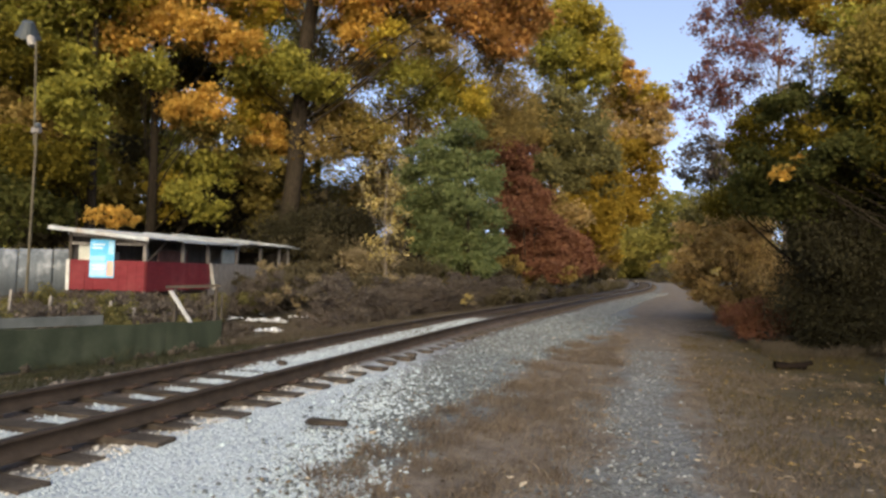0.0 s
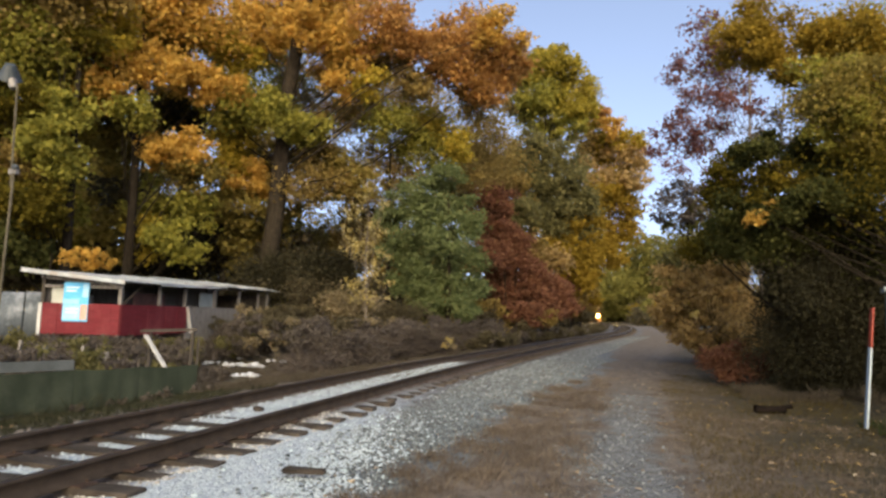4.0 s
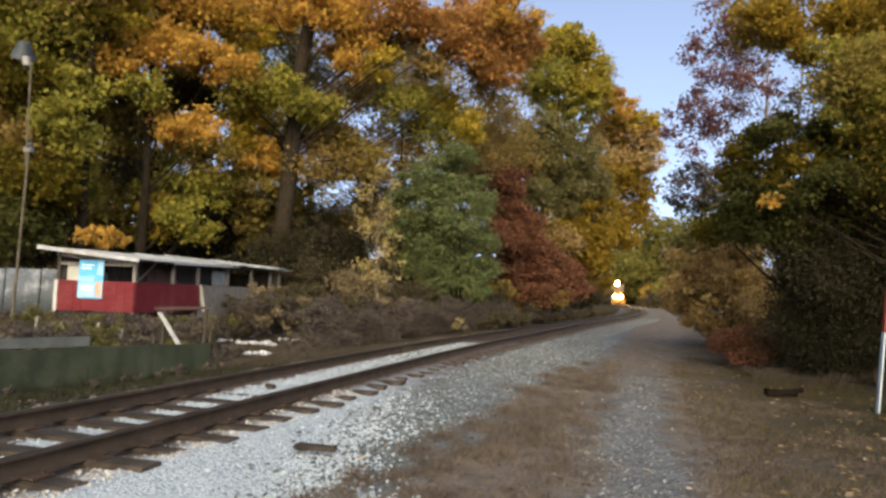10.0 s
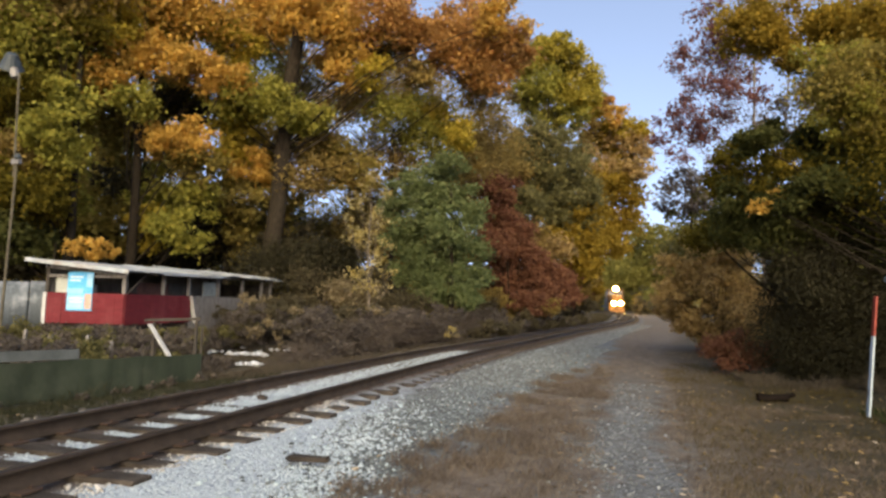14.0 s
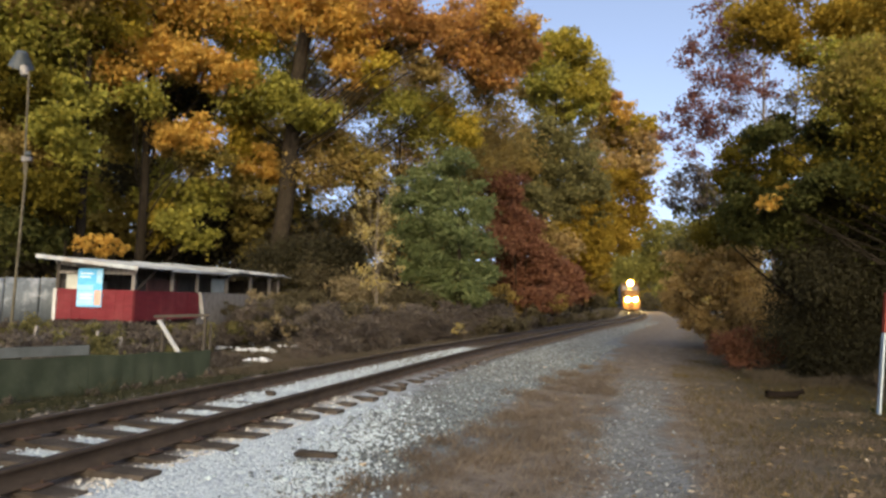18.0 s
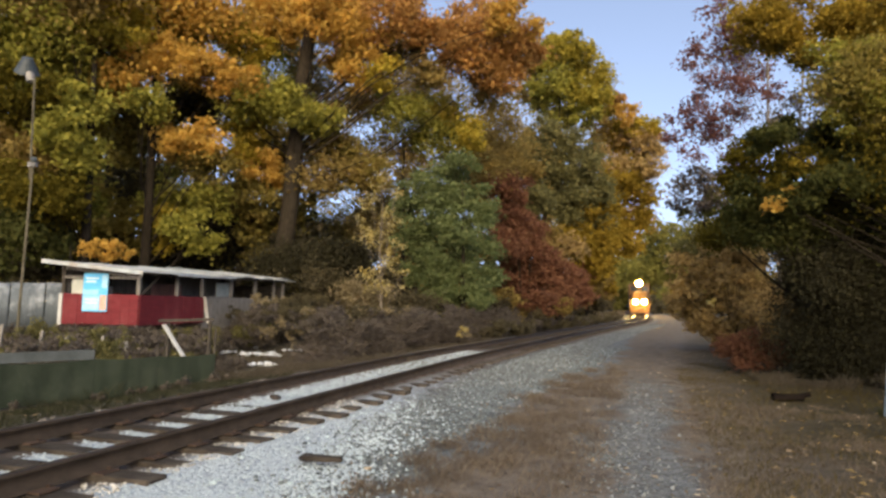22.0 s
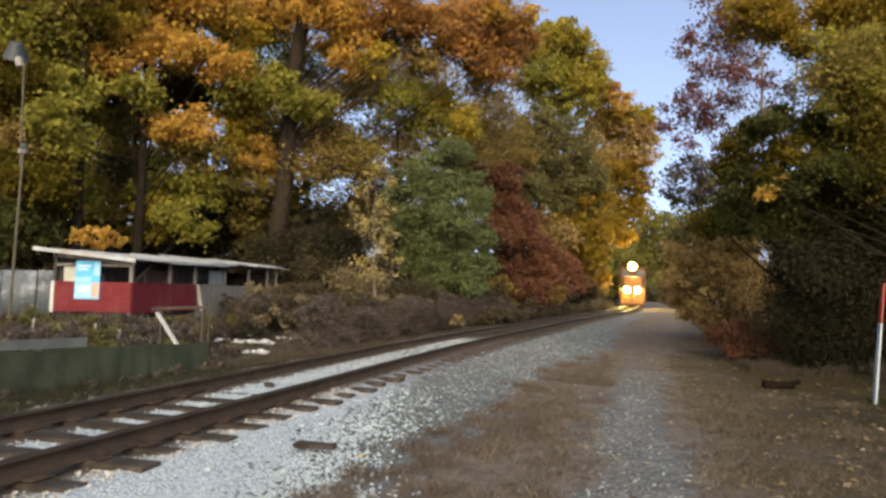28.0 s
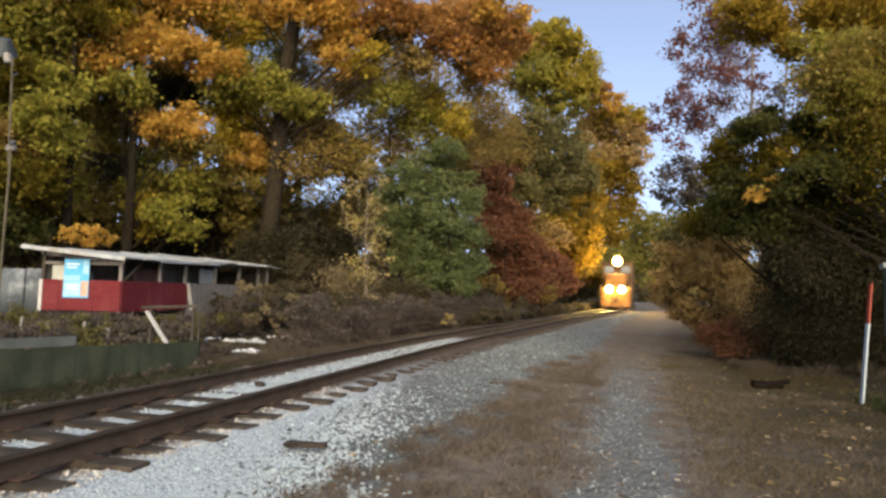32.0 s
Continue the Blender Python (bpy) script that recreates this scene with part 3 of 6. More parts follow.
far_enough = (u < lim) & (u > pale_edge(y) - 0.1 + 0.35 * rng.normal(size=len(y)))
x, y = x[far_enough], y[far_enough]
stones("gravel_stones", x, y, rng.uniform(0.008, 0.028, len(x)), STONE["grey"], "mixed grey gravel on the path")
x, y = scatter(2000, 0, 1, 4.0, 14)
x = line_x(y) + 5.1 + 0.3 * rng.normal(size=len(y)) + 0.5 * (vnoise(y, y * 0, 2.0, 8) - 0.5)
stones("gravel_stones", x, y, rng.uniform(0.008, 0.022, len(x)), STONE["mid"], "grey gravel in the wheel rut")
x, y = scatter(5000, 1.6, 3.2, 17, 60, 1.4)
stones("gravel_stones", x, y, rng.uniform(0.02, 0.04, len(x)), STONE["mid"], "grey ballast shoulder farther along the track")
x, y = scatter(2600, -2.9, -1.3, 3.5, 30, 1.3)
stones("gravel_stones", x, y, rng.uniform(0.02, 0.04, len(x)), STONE["brown"], "grey-brown ballast beyond the far rail")


def blades(name, x, y, h, w, mat, label, spread=0.5):
    n = len(x)
    a, b = rng.random(n) * 6.283, rng.random(n) * 6.283
    hh = h * (0.4 + 0.9 * rng.random(n))
    z = ground_z(x, y)
    lean = spread * hh * rng.random(n)
    p0 = np.stack([x - w * np.cos(a), y - w * np.sin(a), z], -1)
    p1 = np.stack([x + w * np.cos(a), y + w * np.sin(a), z], -1)
    mid = np.stack([x + 0.6 * lean * np.cos(b), y + 0.6 * lean * np.sin(b), z + 0.66 * hh], -1)
    p2 = mid + np.stack([w * 0.7 * np.cos(a), w * 0.7 * np.sin(a), 0 * a], -1)
    tip = np.stack([x + lean * np.cos(b), y + lean * np.sin(b), z + hh], -1)
    v = np.stack([p0, p1, p2, tip], 1).reshape(-1, 3)
    return tagged(new(name, raw_mesh(name, v, 4, [mat])), label, "grass", kind="stuff")


x, y = scatter(104000, 2.7, 6.9, 3.6, 20, 1.5)
thick = vnoise(x, y, 0.45, 9) * 0.5 + vnoise(x, y, 1.5, 4) * 0.5
off = x - line_x(y) + 0.9 * (vnoise(x, y, 0.7, 17) - 0.5)
lim = np.interp(y, [0, 5.5, 8, 12, 16, 26], [3.1, 2.95, 3.25, 3.2, 3.9, 3.7])
side = np.clip((off - lim) / 0.25, 0, 1) * np.interp(x - line_x(y), [5.2, 6.4], [1, 0.12]) * np.clip(np.abs(off - 5.2) / 0.25 - 1.6, 0, 1)
keep = rng.random(len(x)) < np.clip((thick - 0.36) * 3.0, 0, 1) * side
blades("dry_grass", x[keep], y[keep], 0.018 + 0.075 * vnoise(x[keep], y[keep], 0.5, 3) ** 2, 0.003, GRASS, "dry brown grass and weeds on the verge", 1.5)
# standing tufts of dead weeds along the edge of the verge
tx, ty = scatter(230, 2.7, 4.7, 3.9, 17, 1.2)
lim = np.interp(ty, [0, 5.5, 8, 12, 16, 26], [3.1, 2.95, 3.25, 3.2, 3.9, 3.7])
edge_near = (tx - line_x(ty) > lim - 0.15) & (vnoise(tx, ty, 1.1, 71) > 0.3)
tx, ty = np.repeat(tx[edge_near], 130), np.repeat(ty[edge_near], 130)
tx, ty = tx + 0.09 * rng.normal(size=len(tx)), ty + 0.09 * rng.normal(size=len(ty))
blades("dead_weeds", tx, ty, 0.05 + 0.08 * rng.random(len(tx)), 0.0022, DEAD_WEED, "reddish-brown tufts of dead weeds on the verge", 1.1)
tx, ty = scatter(260, 5.7, 8.2, 3.8, 12, 1.1)
clear = vnoise(tx, ty, 0.9, 73) > 0.42
tx, ty = np.repeat(tx[clear], 120), np.repeat(ty[clear], 120)
tx, ty = tx + 0.12 * rng.normal(size=len(tx)), ty + 0.12 * rng.normal(size=len(ty))
blades("dead_weeds", tx, ty, 0.02 + 0.045 * rng.random(len(tx)), 0.0024, DEAD_WEED, "low brown tufts among the leaf litter", 1.4)
x, y = scatter(60000, 5.9, 10.5, 3.6, 20, 1.3)
keep = rng.random(len(x)) < np.clip((vnoise(x, y, 0.9, 21) - 0.2) * 1.3, 0, 1)
blades("dry_grass", x[keep], y[keep], 0.05 * (0.5 + vnoise(x[keep], y[keep], 0.5, 3)), 0.0034, OLIVE_GRASS, "sparse dry grass among fallen leaves", 1.3)
x, y = scatter(20000, 8.5, 11.8, 7.5, 14, 1.0)
keep = (vnoise(x, y, 0.8, 31) > 0.45) & (np.hypot(x - 3.45, y - 10.9) > 0.3) & (x > 3.4) & (y < 12.6)
blades("green_grass", x[keep], y[keep], 0.15, 0.005, FRESH_GRASS, "green grass round the foot of the cabinet", 0.9)
x, y = scatter(18000, -4.7, -1.8, 3.0, 12, 1.0)
keep = vnoise(x, y, 0.7, 35) > 0.3
blades("green_grass", x[keep], y[keep], 0.08, 0.006, GREEN_GRASS, "green grass between the fence and the track", 1.0)
fx, fy_ = rng.uniform(2.3, 6.5, 9000), 15.4 + 0.7 * rng.normal(size=9000)
keep = vnoise(fx, fy_, 0.7, 71) > 0.4
blades("dead_weeds", fx[keep], fy_[keep], 0.06 + 0.3 * vnoise(fx[keep], fy_[keep], 0.9, 73) ** 2, 0.004, DULL_GRASS, "dull dead weeds at the foot of the dark thicket", 1.0)
x, y = scatter(22000, -9, -2.0, 12.0, 30, 1.2)
keep = (vnoise(x, y, 1.0, 33) > 0.35) & (y > 11)
blades("dry_grass", x[keep], y[keep], 0.13, 0.006, DULL_GRASS, "dry weeds beyond the track", 1.0)


def fallen(name, x, y, size, mats, label):
    n = len(x)
    a = rng.random(n) * 6.283
    s = size * (0.6 + 0.8 * rng.random(n))
    z = ground_z(x, y) + 0.012 + 0.02 * rng.random(n)
    c, d = np.cos(a) * s, np.sin(a) * s
    t = (rng.random((n, 4)) - 0.5) * s[:, None] * 0.7
    corners = [(x + c, y + d, z + t[:, 0]), (x - d * 0.6, y + c * 0.6, z + t[:, 1]), (x - c, y - d, z + t[:, 2]), (x + d * 0.6, y - c * 0.6, z + t[:, 3])]
    v = np.stack([np.stack(p, -1) for p in corners], 1).reshape(-1, 3)
    return tagged(new(name, raw_mesh(name, v, 4, mats)), label, "leaves", kind="stuff")


x, y = scatter(1600, 5.7, 10, 3.6, 26, 1.5)
fallen("fallen_leaves", x, y, 0.03, [FALLEN], "brown and yellow fallen leaves")
x, y = scatter(1500, 2.4, 5.9, 3.4, 24, 1.6)
fallen("fallen_leaves", x, y, 0.024, [FALLEN], "a few fallen leaves on gravel and dry grass")
x, y = scatter(1500, -7, -1.9, 3.4, 28, 1.3)
fallen("fallen_leaves", x, y, 0.04, [FALLEN], "fallen leaves beyond the far rail")

PALE_LEAF = leaf("pale_fallen_leaf", (0.2, 0.13, 0.07), (0.36, 0.27, 0.17), (0.56, 0.48, 0.36), 0.1)
x, y = scatter(380, 2.6, 10, 3.4, 24, 1.2)
fallen("fallen_leaves", x, y, 0.038, [PALE_LEAF], "scattered pale curled leaves on the verge")
x, y = scatter(240, 5.6, 9.8, 4.0, 14, 1.2)
fallen("fallen_leaves", x, y, 0.035, [LEAF["W"]], "dull yellow-brown leaves in the grass")

# ---- trees ----


def limb_mesh(name, p, q, r0, r1, bend, mat, sides=7, rings=6):
    """A tapered, slightly crooked limb from p to q."""
    p, q = np.array(p, float), np.array(q, float)
    d = q - p
    length = np.linalg.norm(d) + 1e-6
    d /= length
    side = np.cross(d, (0.3, 0.5, 0.8))
    side /= np.linalg.norm(side)
    up = np.cross(d, side)
    t = np.linspace(0, 1, rings)
    off = bend * length * (np.sin(t * math.pi)[:, None] * side * rng.uniform(-1, 1) + np.sin(t * 2 * math.pi)[:, None] * up * rng.uniform(-0.5, 0.5))
    c = p + t[:, None] * (q - p) + off
    r = r0 + (r1 - r0) * t ** 0.8
    a = np.linspace(0, 2 * math.pi, sides, endpoint=False)
    wob = 1 + 0.16 * (rng.random((rings, sides)) - 0.5)
    v = c[:, None] + (r[:, None] * wob)[..., None] * (np.cos(a)[None, :, None] * side + np.sin(a)[None, :, None] * up)
    i, j = np.meshgrid(np.arange(rings - 1), np.arange(sides), indexing="ij")
    f = np.stack([i * sides + j, i * sides + (j + 1) % sides, (i + 1) * sides + (j + 1) % sides, (i + 1) * sides + j], -1).reshape(-1, 4)
    return v.reshape(-1, 3), f


def leaf_cloud(clumps, size, cover, flat=0.8, tuft=0.24):
    """Leaves in tufts round the clumps; returns corners and material numbers."""
    vs, ms = [], []
    for cx, cy, cz, r, key in clumps:
        s = size
        n = int(cover * math.pi * r * r / (s * s * 0.9))
        k = max(5, int(9 + 5 * r))
        d = rng.normal(size=(k, 3))
        d /= np.linalg.norm(d, axis=1)[:, None]
        sub = d * (r * rng.uniform(0.4, 0.95, k))[:, None] * np.array([1, 1, flat])
        which = rng.integers(0, k, n)
        p = np.array([cx, cy, cz]) + sub[which] + rng.normal(size=(n, 3)) * r * tuft * rng.uniform(0.5, 1.0, k)[which][:, None] * np.array([1.05, 1.05, 0.75])
        nrm = rng.normal(size=(n, 3)) + np.array([0.1, -0.6, 0.8])
        nrm /= np.linalg.norm(nrm, axis=1)[:, None]
        t = np.cross(nrm, rng.normal(size=(n, 3)))
        t /= np.linalg.norm(t, axis=1)[:, None] + 1e-6
        b = np.cross(nrm, t)
        ls = (s * rng.uniform(0.55, 1.25, n))[:, None]
        droop = nrm * ls * 0.18
        q = np.stack([p + t * ls * 0.6 - droop, p + b * ls * 0.42 + droop, p - t * ls * 0.6 - droop, p - b * ls * 0.42 + droop], 1)
        vs.append(q.reshape(-1, 3))
        own = np.full(n, LEAF_KEYS.index(key))
        ms.append(own)
    return np.concatenate(vs), np.concatenate(ms)


def tree(name, label, category, base, top, radius, clumps, size, cover=2.0, bark="bark", lean=(0, 0), tuft=0.24, twigs=2, stems=1, limb_r=0.17, taper=0.25, rise=0.25):
    """A tree or bush: tapered trunk (or several stems), a limb to each clump, twigs, and a crown of single leaves."""
    bz = float(ground_z(np.array(base[0]), np.array(base[1]))) - 0.1
    ob = empty(name, label, category, (base[0], base[1], bz))
    o = np.array([base[0], base[1], bz])
    trunk = [np.array([0, 0, 0.0]), np.array([lean[0], lean[1], top - bz])]
    for s in range(stems):
        a = 6.283 * s / stems + 0.4
        foot = np.array([math.cos(a), math.sin(a), 0]) * (0 if stems == 1 else radius * 2.5)
        head = trunk[1] + foot * (3 if stems > 1 else 0)
        v, f = limb_mesh("trunk", foot, head, radius, radius * taper, 0.025, None, 10, 12)
        v[:10] = (v[:10] - foot) * np.array([1.35, 1.35, 1]) + foot
        linked("trunk", indexed_mesh("trunk", v, f, [M[bark]], True), None, ob)
    tv, tf, n0 = [], [], 0
    for i, (cx, cy, cz, r, key) in enumerate(clumps):
        c = np.array([cx, cy, cz]) - o
        h = min(max(rise * c[2] + 0.35 * (c[2] - np.hypot(c[0], c[1])), 0.3 * c[2]), (top - bz) * 0.95)
        h = max(h, min(0.4, c[2]))
        s = trunk[1] * (h / (top - bz))
        lr = max(radius * limb_r * (1 - 0.5 * h / (top - bz)), 0.012)
        v, f = limb_mesh("limb", s, c, lr, lr * 0.3, 0.15, None, 6, 6)
        linked("limb", indexed_mesh("limb", v, f, [M[bark]], True), None, ob)
        for k in range(twigs):
            d = rng.normal(size=3)
            d[2] = abs(d[2]) * 0.6
            d /= np.linalg.norm(d)
            v, f = limb_mesh("twig", s + (c - s) * rng.uniform(0.55, 0.95), c + d * r * rng.uniform(0.7, 1.1), lr * 0.35, lr * 0.08, 0.12, None, 4, 4)
            tv.append(v)
            tf.append(f + n0)
            n0 += len(v)
    if tv:
        tw = linked("branchwork", indexed_mesh("branchwork", np.concatenate(tv), np.concatenate(tf), [M[bark]]), None, ob)
        tw["kind"] = "stuff"
    rel = [(a - o[0], b - o[1], c - o[2], r, k) for a, b, c, r, k in clumps]
    v, m = leaf_cloud(rel, size, cover, tuft=tuft)
    used = sorted(set(m.tolist()))
    remap = np.zeros(len(LEAF_KEYS), np.int32)
    remap[used] = np.arange(len(used))
    linked("crown", raw_mesh("crown", v, 4, [LEAF[LEAF_KEYS[u]] for u in used], remap[m]), None, ob)
    return ob


OLIVE = [(-26.6, 20.4, 15.7, 3.58, "B"), (-25.7, 22.4, 16.9, 3.27, "B"), (-26.9, 21.3, 12.6, 2.44, "G"), (-26.5, 22.8, 11.9, 2.31, "G"), (-27.8, 19.7, 12.5, 3.12, "G"), (-27, 22, 10.1, 2.15, "M"), (-23.2, 20.4, 8, 1.59, "G"), (-25.7, 20.5, 7.4, 1.82, "B"), (-28.2, 20.6, 7.9, 2.71, "M"), (-25.3, 22.2, 6.8, 1.49, "G"), (-25.9, 23.2, 5.6, 1.3, "G"), (-24.3, 19.8, 5.4, 1.89, "M"), (-26.3, 19.7, 5.2, 2.52, "D"), (-24.9, 19.9, 3.7, 1.92, "D"), (-24.5, 22.4, 13.5, 1.54, "M"), (-25.5, 21.5, 13.8, 1.74, "G"), (-24.4, 18.8, 9.8, 1.4, "M"), (-23.7, 21.1, 9.8, 1.29, "G")]
OAK_LEFT = [(-24.8, 24.6, 14.9, 1.9, "Y"), (-25.7, 28, 17, 2.17, "Y"), (-22.9, 29.4, 16.5, 1.87, "Y"), (-24.6, 24, 12.1, 1.59, "O"), (-25.9, 27.1, 14.1, 1.83, "O"), (-22.6, 25.8, 13.6, 1.76, "O"), (-23, 28.5, 13.8, 1.71, "O"), (-20.3, 27.6, 13, 1.37, "O"), (-23.1, 24.4, 10.7, 1.25, "G"), (-22.1, 30.7, 16.1, 1.54, "Y"), (-22.6, 26.2, 9, 1.57, "O"), (-21.6, 27.1, 9.6, 1.43, "O"), (-22.4, 31.1, 10.4, 1.74, "Y"), (-21.2, 31.3, 9, 1.46, "O"), (-21.8, 27.4, 8.2, 1.5, "K"), (-25.1, 28.8, 7.1, 1.71, "G"), (-22.6, 28.3, 6.6, 1.62, "G"), (-24.5, 27.5, 5, 1.56, "Y"), (-21.9, 26.7, 4.7, 1.47, "G"), (-21.7, 31.3, 7.2, 1.54, "K"), (-24.4, 27.7, 18.3, 3.86, "O"), (-27.7, 26.3, 18.4, 3.09, "Y")]
OAK_MID = [(-21.2, 33.7, 19, 2.06, "O"), (-19.2, 34.9, 19.5, 2.06, "O"), (-22.4, 32, 18.4, 2.1, "O"), (-15.7, 32.3, 17.1, 2.02, "O"), (-18.3, 35.3, 16.7, 1.46, "O"), (-15.6, 32.7, 14.9, 1.66, "O"), (-14, 32.3, 14.5, 1.21, "Y"), (-20.2, 28.8, 12.1, 1.58, "G"), (-18.6, 29.3, 11.9, 1.71, "G"), (-17.3, 31.6, 11.7, 1.44, "G"), (-21.3, 30.9, 11.3, 1.25, "Y"), (-12.8, 32, 17.3, 2.28, "R"), (-14.3, 35.1, 16.7, 1.93, "B"), (-11.5, 34.3, 17.2, 2.2, "R"), (-12.1, 33.9, 14.7, 1.4, "B"), (-10, 37.4, 19, 2.55, "R"), (-9.8, 35.6, 16, 1.96, "R"), (-7.7, 35.2, 17.1, 1.94, "R"), (-8.1, 36, 15.4, 1.86, "R"), (-7.1, 37.4, 16.6, 1.49, "R"), (-6.8, 34, 17.5, 1.64, "O"), (-19.4, 34.7, 22.7, 5.33, "O"), (-17.3, 30, 17.2, 1.47, "O")]
OAK_ARCH = [(-17.6, 38.2, 14.6, 2.05, "B"), (-13.9, 35.2, 13, 1.75, "G"), (-13.4, 38.9, 14.1, 1.8, "Y"), (-11.9, 39.8, 13.7, 1.81, "Y"), (-9.9, 36.6, 11.7, 1.19, "Y"), (-11.9, 39.5, 12.1, 1.88, "G"), (-13.1, 37.2, 11.9, 1.71, "G"), (-18.4, 35.9, 10.6, 2.02, "K"), (-18.1, 33.3, 8.8, 1.97, "B"), (-16.4, 34.3, 9.3, 1.8, "K"), (-18, 34.1, 11.4, 1.48, "B"), (-15.7, 38.9, 12.2, 1.61, "B"), (-16, 35.2, 9.1, 1.56, "B"), (-14.3, 38.5, 10.5, 1.66, "B"), (-20.5, 36.5, 11.4, 1.5, "B"), (-10.6, 40.6, 11.1, 1.4, "B"), (-9.3, 38.2, 14.5, 1.64, "B"), (-17.7, 35.2, 13.5, 1.34, "B"), (-21.9, 33.6, 11.1, 1.73, "K"), (-22.1, 34.8, 9.3, 1.66, "K")]
BROWN_WOODS = [(-23, 41.7, 18.5, 2.81, "B"), (-20.7, 47.2, 18.1, 1.65, "B"), (-19.1, 48.1, 19.5, 2.58, "B"), (-16.5, 49.5, 19.3, 2.9, "B"), (-10.8, 46, 15.4, 2.73, "B"), (-11.5, 51.4, 14.6, 3.31, "B"), (-11.6, 46.1, 11.1, 2.69, "B"), (-23.4, 43.1, 10.5, 1.66, "B"), (-20.9, 46.1, 9.2, 1.85, "B"), (-23.3, 47.1, 7.6, 3.37, "B"), (-18.7, 45.3, 9.5, 2.48, "B"), (-25.7, 45.8, 7, 3.22, "K"), (-26.1, 43, 5.8, 3.21, "K"), (-25.8, 41.5, 19.6, 2.17, "G"), (-27.5, 40.5, 17.6, 2.57, "G"), (-19, 44.1, 6.7, 3.08, "B"), (-16.4, 44.5, 5.8, 3.3, "B"), (-27, 39.5, 20.7, 2.86, "G"), (-25.4, 44.4, 17.3, 2.23, "B"), (-21.6, 48.4, 14.4, 1.81, "B"), (-25.2, 40.8, 14.9, 2.35, "B")]
# N clumps carry the wood's inner shade as dark colour
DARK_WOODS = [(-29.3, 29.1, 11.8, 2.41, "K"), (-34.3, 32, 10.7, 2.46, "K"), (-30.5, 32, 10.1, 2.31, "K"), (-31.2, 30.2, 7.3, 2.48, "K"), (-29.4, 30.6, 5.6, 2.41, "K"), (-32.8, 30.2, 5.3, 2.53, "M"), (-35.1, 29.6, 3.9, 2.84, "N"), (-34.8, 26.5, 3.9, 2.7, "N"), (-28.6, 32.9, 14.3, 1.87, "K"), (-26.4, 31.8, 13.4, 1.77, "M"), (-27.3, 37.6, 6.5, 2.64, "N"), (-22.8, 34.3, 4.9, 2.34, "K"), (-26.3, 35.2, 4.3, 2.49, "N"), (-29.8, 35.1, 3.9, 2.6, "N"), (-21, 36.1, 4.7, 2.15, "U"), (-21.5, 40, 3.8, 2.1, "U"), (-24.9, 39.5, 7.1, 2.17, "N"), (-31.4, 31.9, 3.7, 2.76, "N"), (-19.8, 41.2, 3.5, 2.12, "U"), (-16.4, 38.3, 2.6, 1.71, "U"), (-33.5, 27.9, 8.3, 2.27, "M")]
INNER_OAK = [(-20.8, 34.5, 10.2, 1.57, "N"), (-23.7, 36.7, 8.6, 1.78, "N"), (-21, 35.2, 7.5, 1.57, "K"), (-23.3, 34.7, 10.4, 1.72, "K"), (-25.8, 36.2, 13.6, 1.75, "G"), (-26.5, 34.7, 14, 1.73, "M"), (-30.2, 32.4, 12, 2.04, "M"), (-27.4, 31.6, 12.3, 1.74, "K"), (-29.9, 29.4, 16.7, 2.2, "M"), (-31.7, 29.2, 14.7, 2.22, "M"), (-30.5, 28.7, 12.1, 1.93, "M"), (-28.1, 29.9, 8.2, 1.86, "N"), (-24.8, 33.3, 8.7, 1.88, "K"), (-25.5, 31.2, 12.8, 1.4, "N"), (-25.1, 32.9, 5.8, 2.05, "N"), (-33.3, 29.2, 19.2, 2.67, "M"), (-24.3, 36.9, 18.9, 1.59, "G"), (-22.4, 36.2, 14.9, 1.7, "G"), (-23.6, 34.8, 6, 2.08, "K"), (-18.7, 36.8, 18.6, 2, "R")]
THICKET = [(-13.8, 28.6, 1.9, 0.8, "T"), (-14.8, 28.7, 3.7, 1.06, "N"), (-18.5, 28.4, 2.8, 1.24, "N"), (-17.4, 29.3, 3.2, 1.32, "N"), (-15.4, 28.7, 2.6, 1.2, "U"), (-14.7, 30.5, 2.9, 1.18, "N"), (-14.9, 30.4, 2, 0.98, "T"), (-13.5, 30.8, 1.8, 0.91, "T"), (-12.1, 31.2, 1.4, 0.84, "U"), (-16.2, 29.7, 1.6, 0.91, "U"), (-17.9, 27.3, 1.9, 0.94, "U"), (-11, 31.8, 1.2, 0.84, "U"), (-13.7, 29.3, 3.7, 0.88, "N")]
YELLOW_SAPLING = [(-11.7, 27, 7, 0.59, "L"), (-12.3, 27.2, 6.1, 0.65, "L"), (-11.5, 27.4, 5.4, 0.75, "L"), (-11.7, 26.8, 4.3, 0.79, "L"), (-11.2, 27.9, 6.6, 0.49, "L"), (-12.5, 26.9, 4.6, 0.59, "L"), (-11.5, 27.3, 3.3, 0.79, "L"), (-11.9, 26.4, 2.7, 0.62, "L"), (-10.9, 27.5, 4.1, 0.48, "L"), (-11.6, 26.8, 2.1, 0.68, "L"), (-10.8, 27.7, 2.1, 0.21, "L"), (-12.7, 26.6, 5.2, 0.37, "L"), (-10.8, 27.9, 2.8, 0.37, "L")]
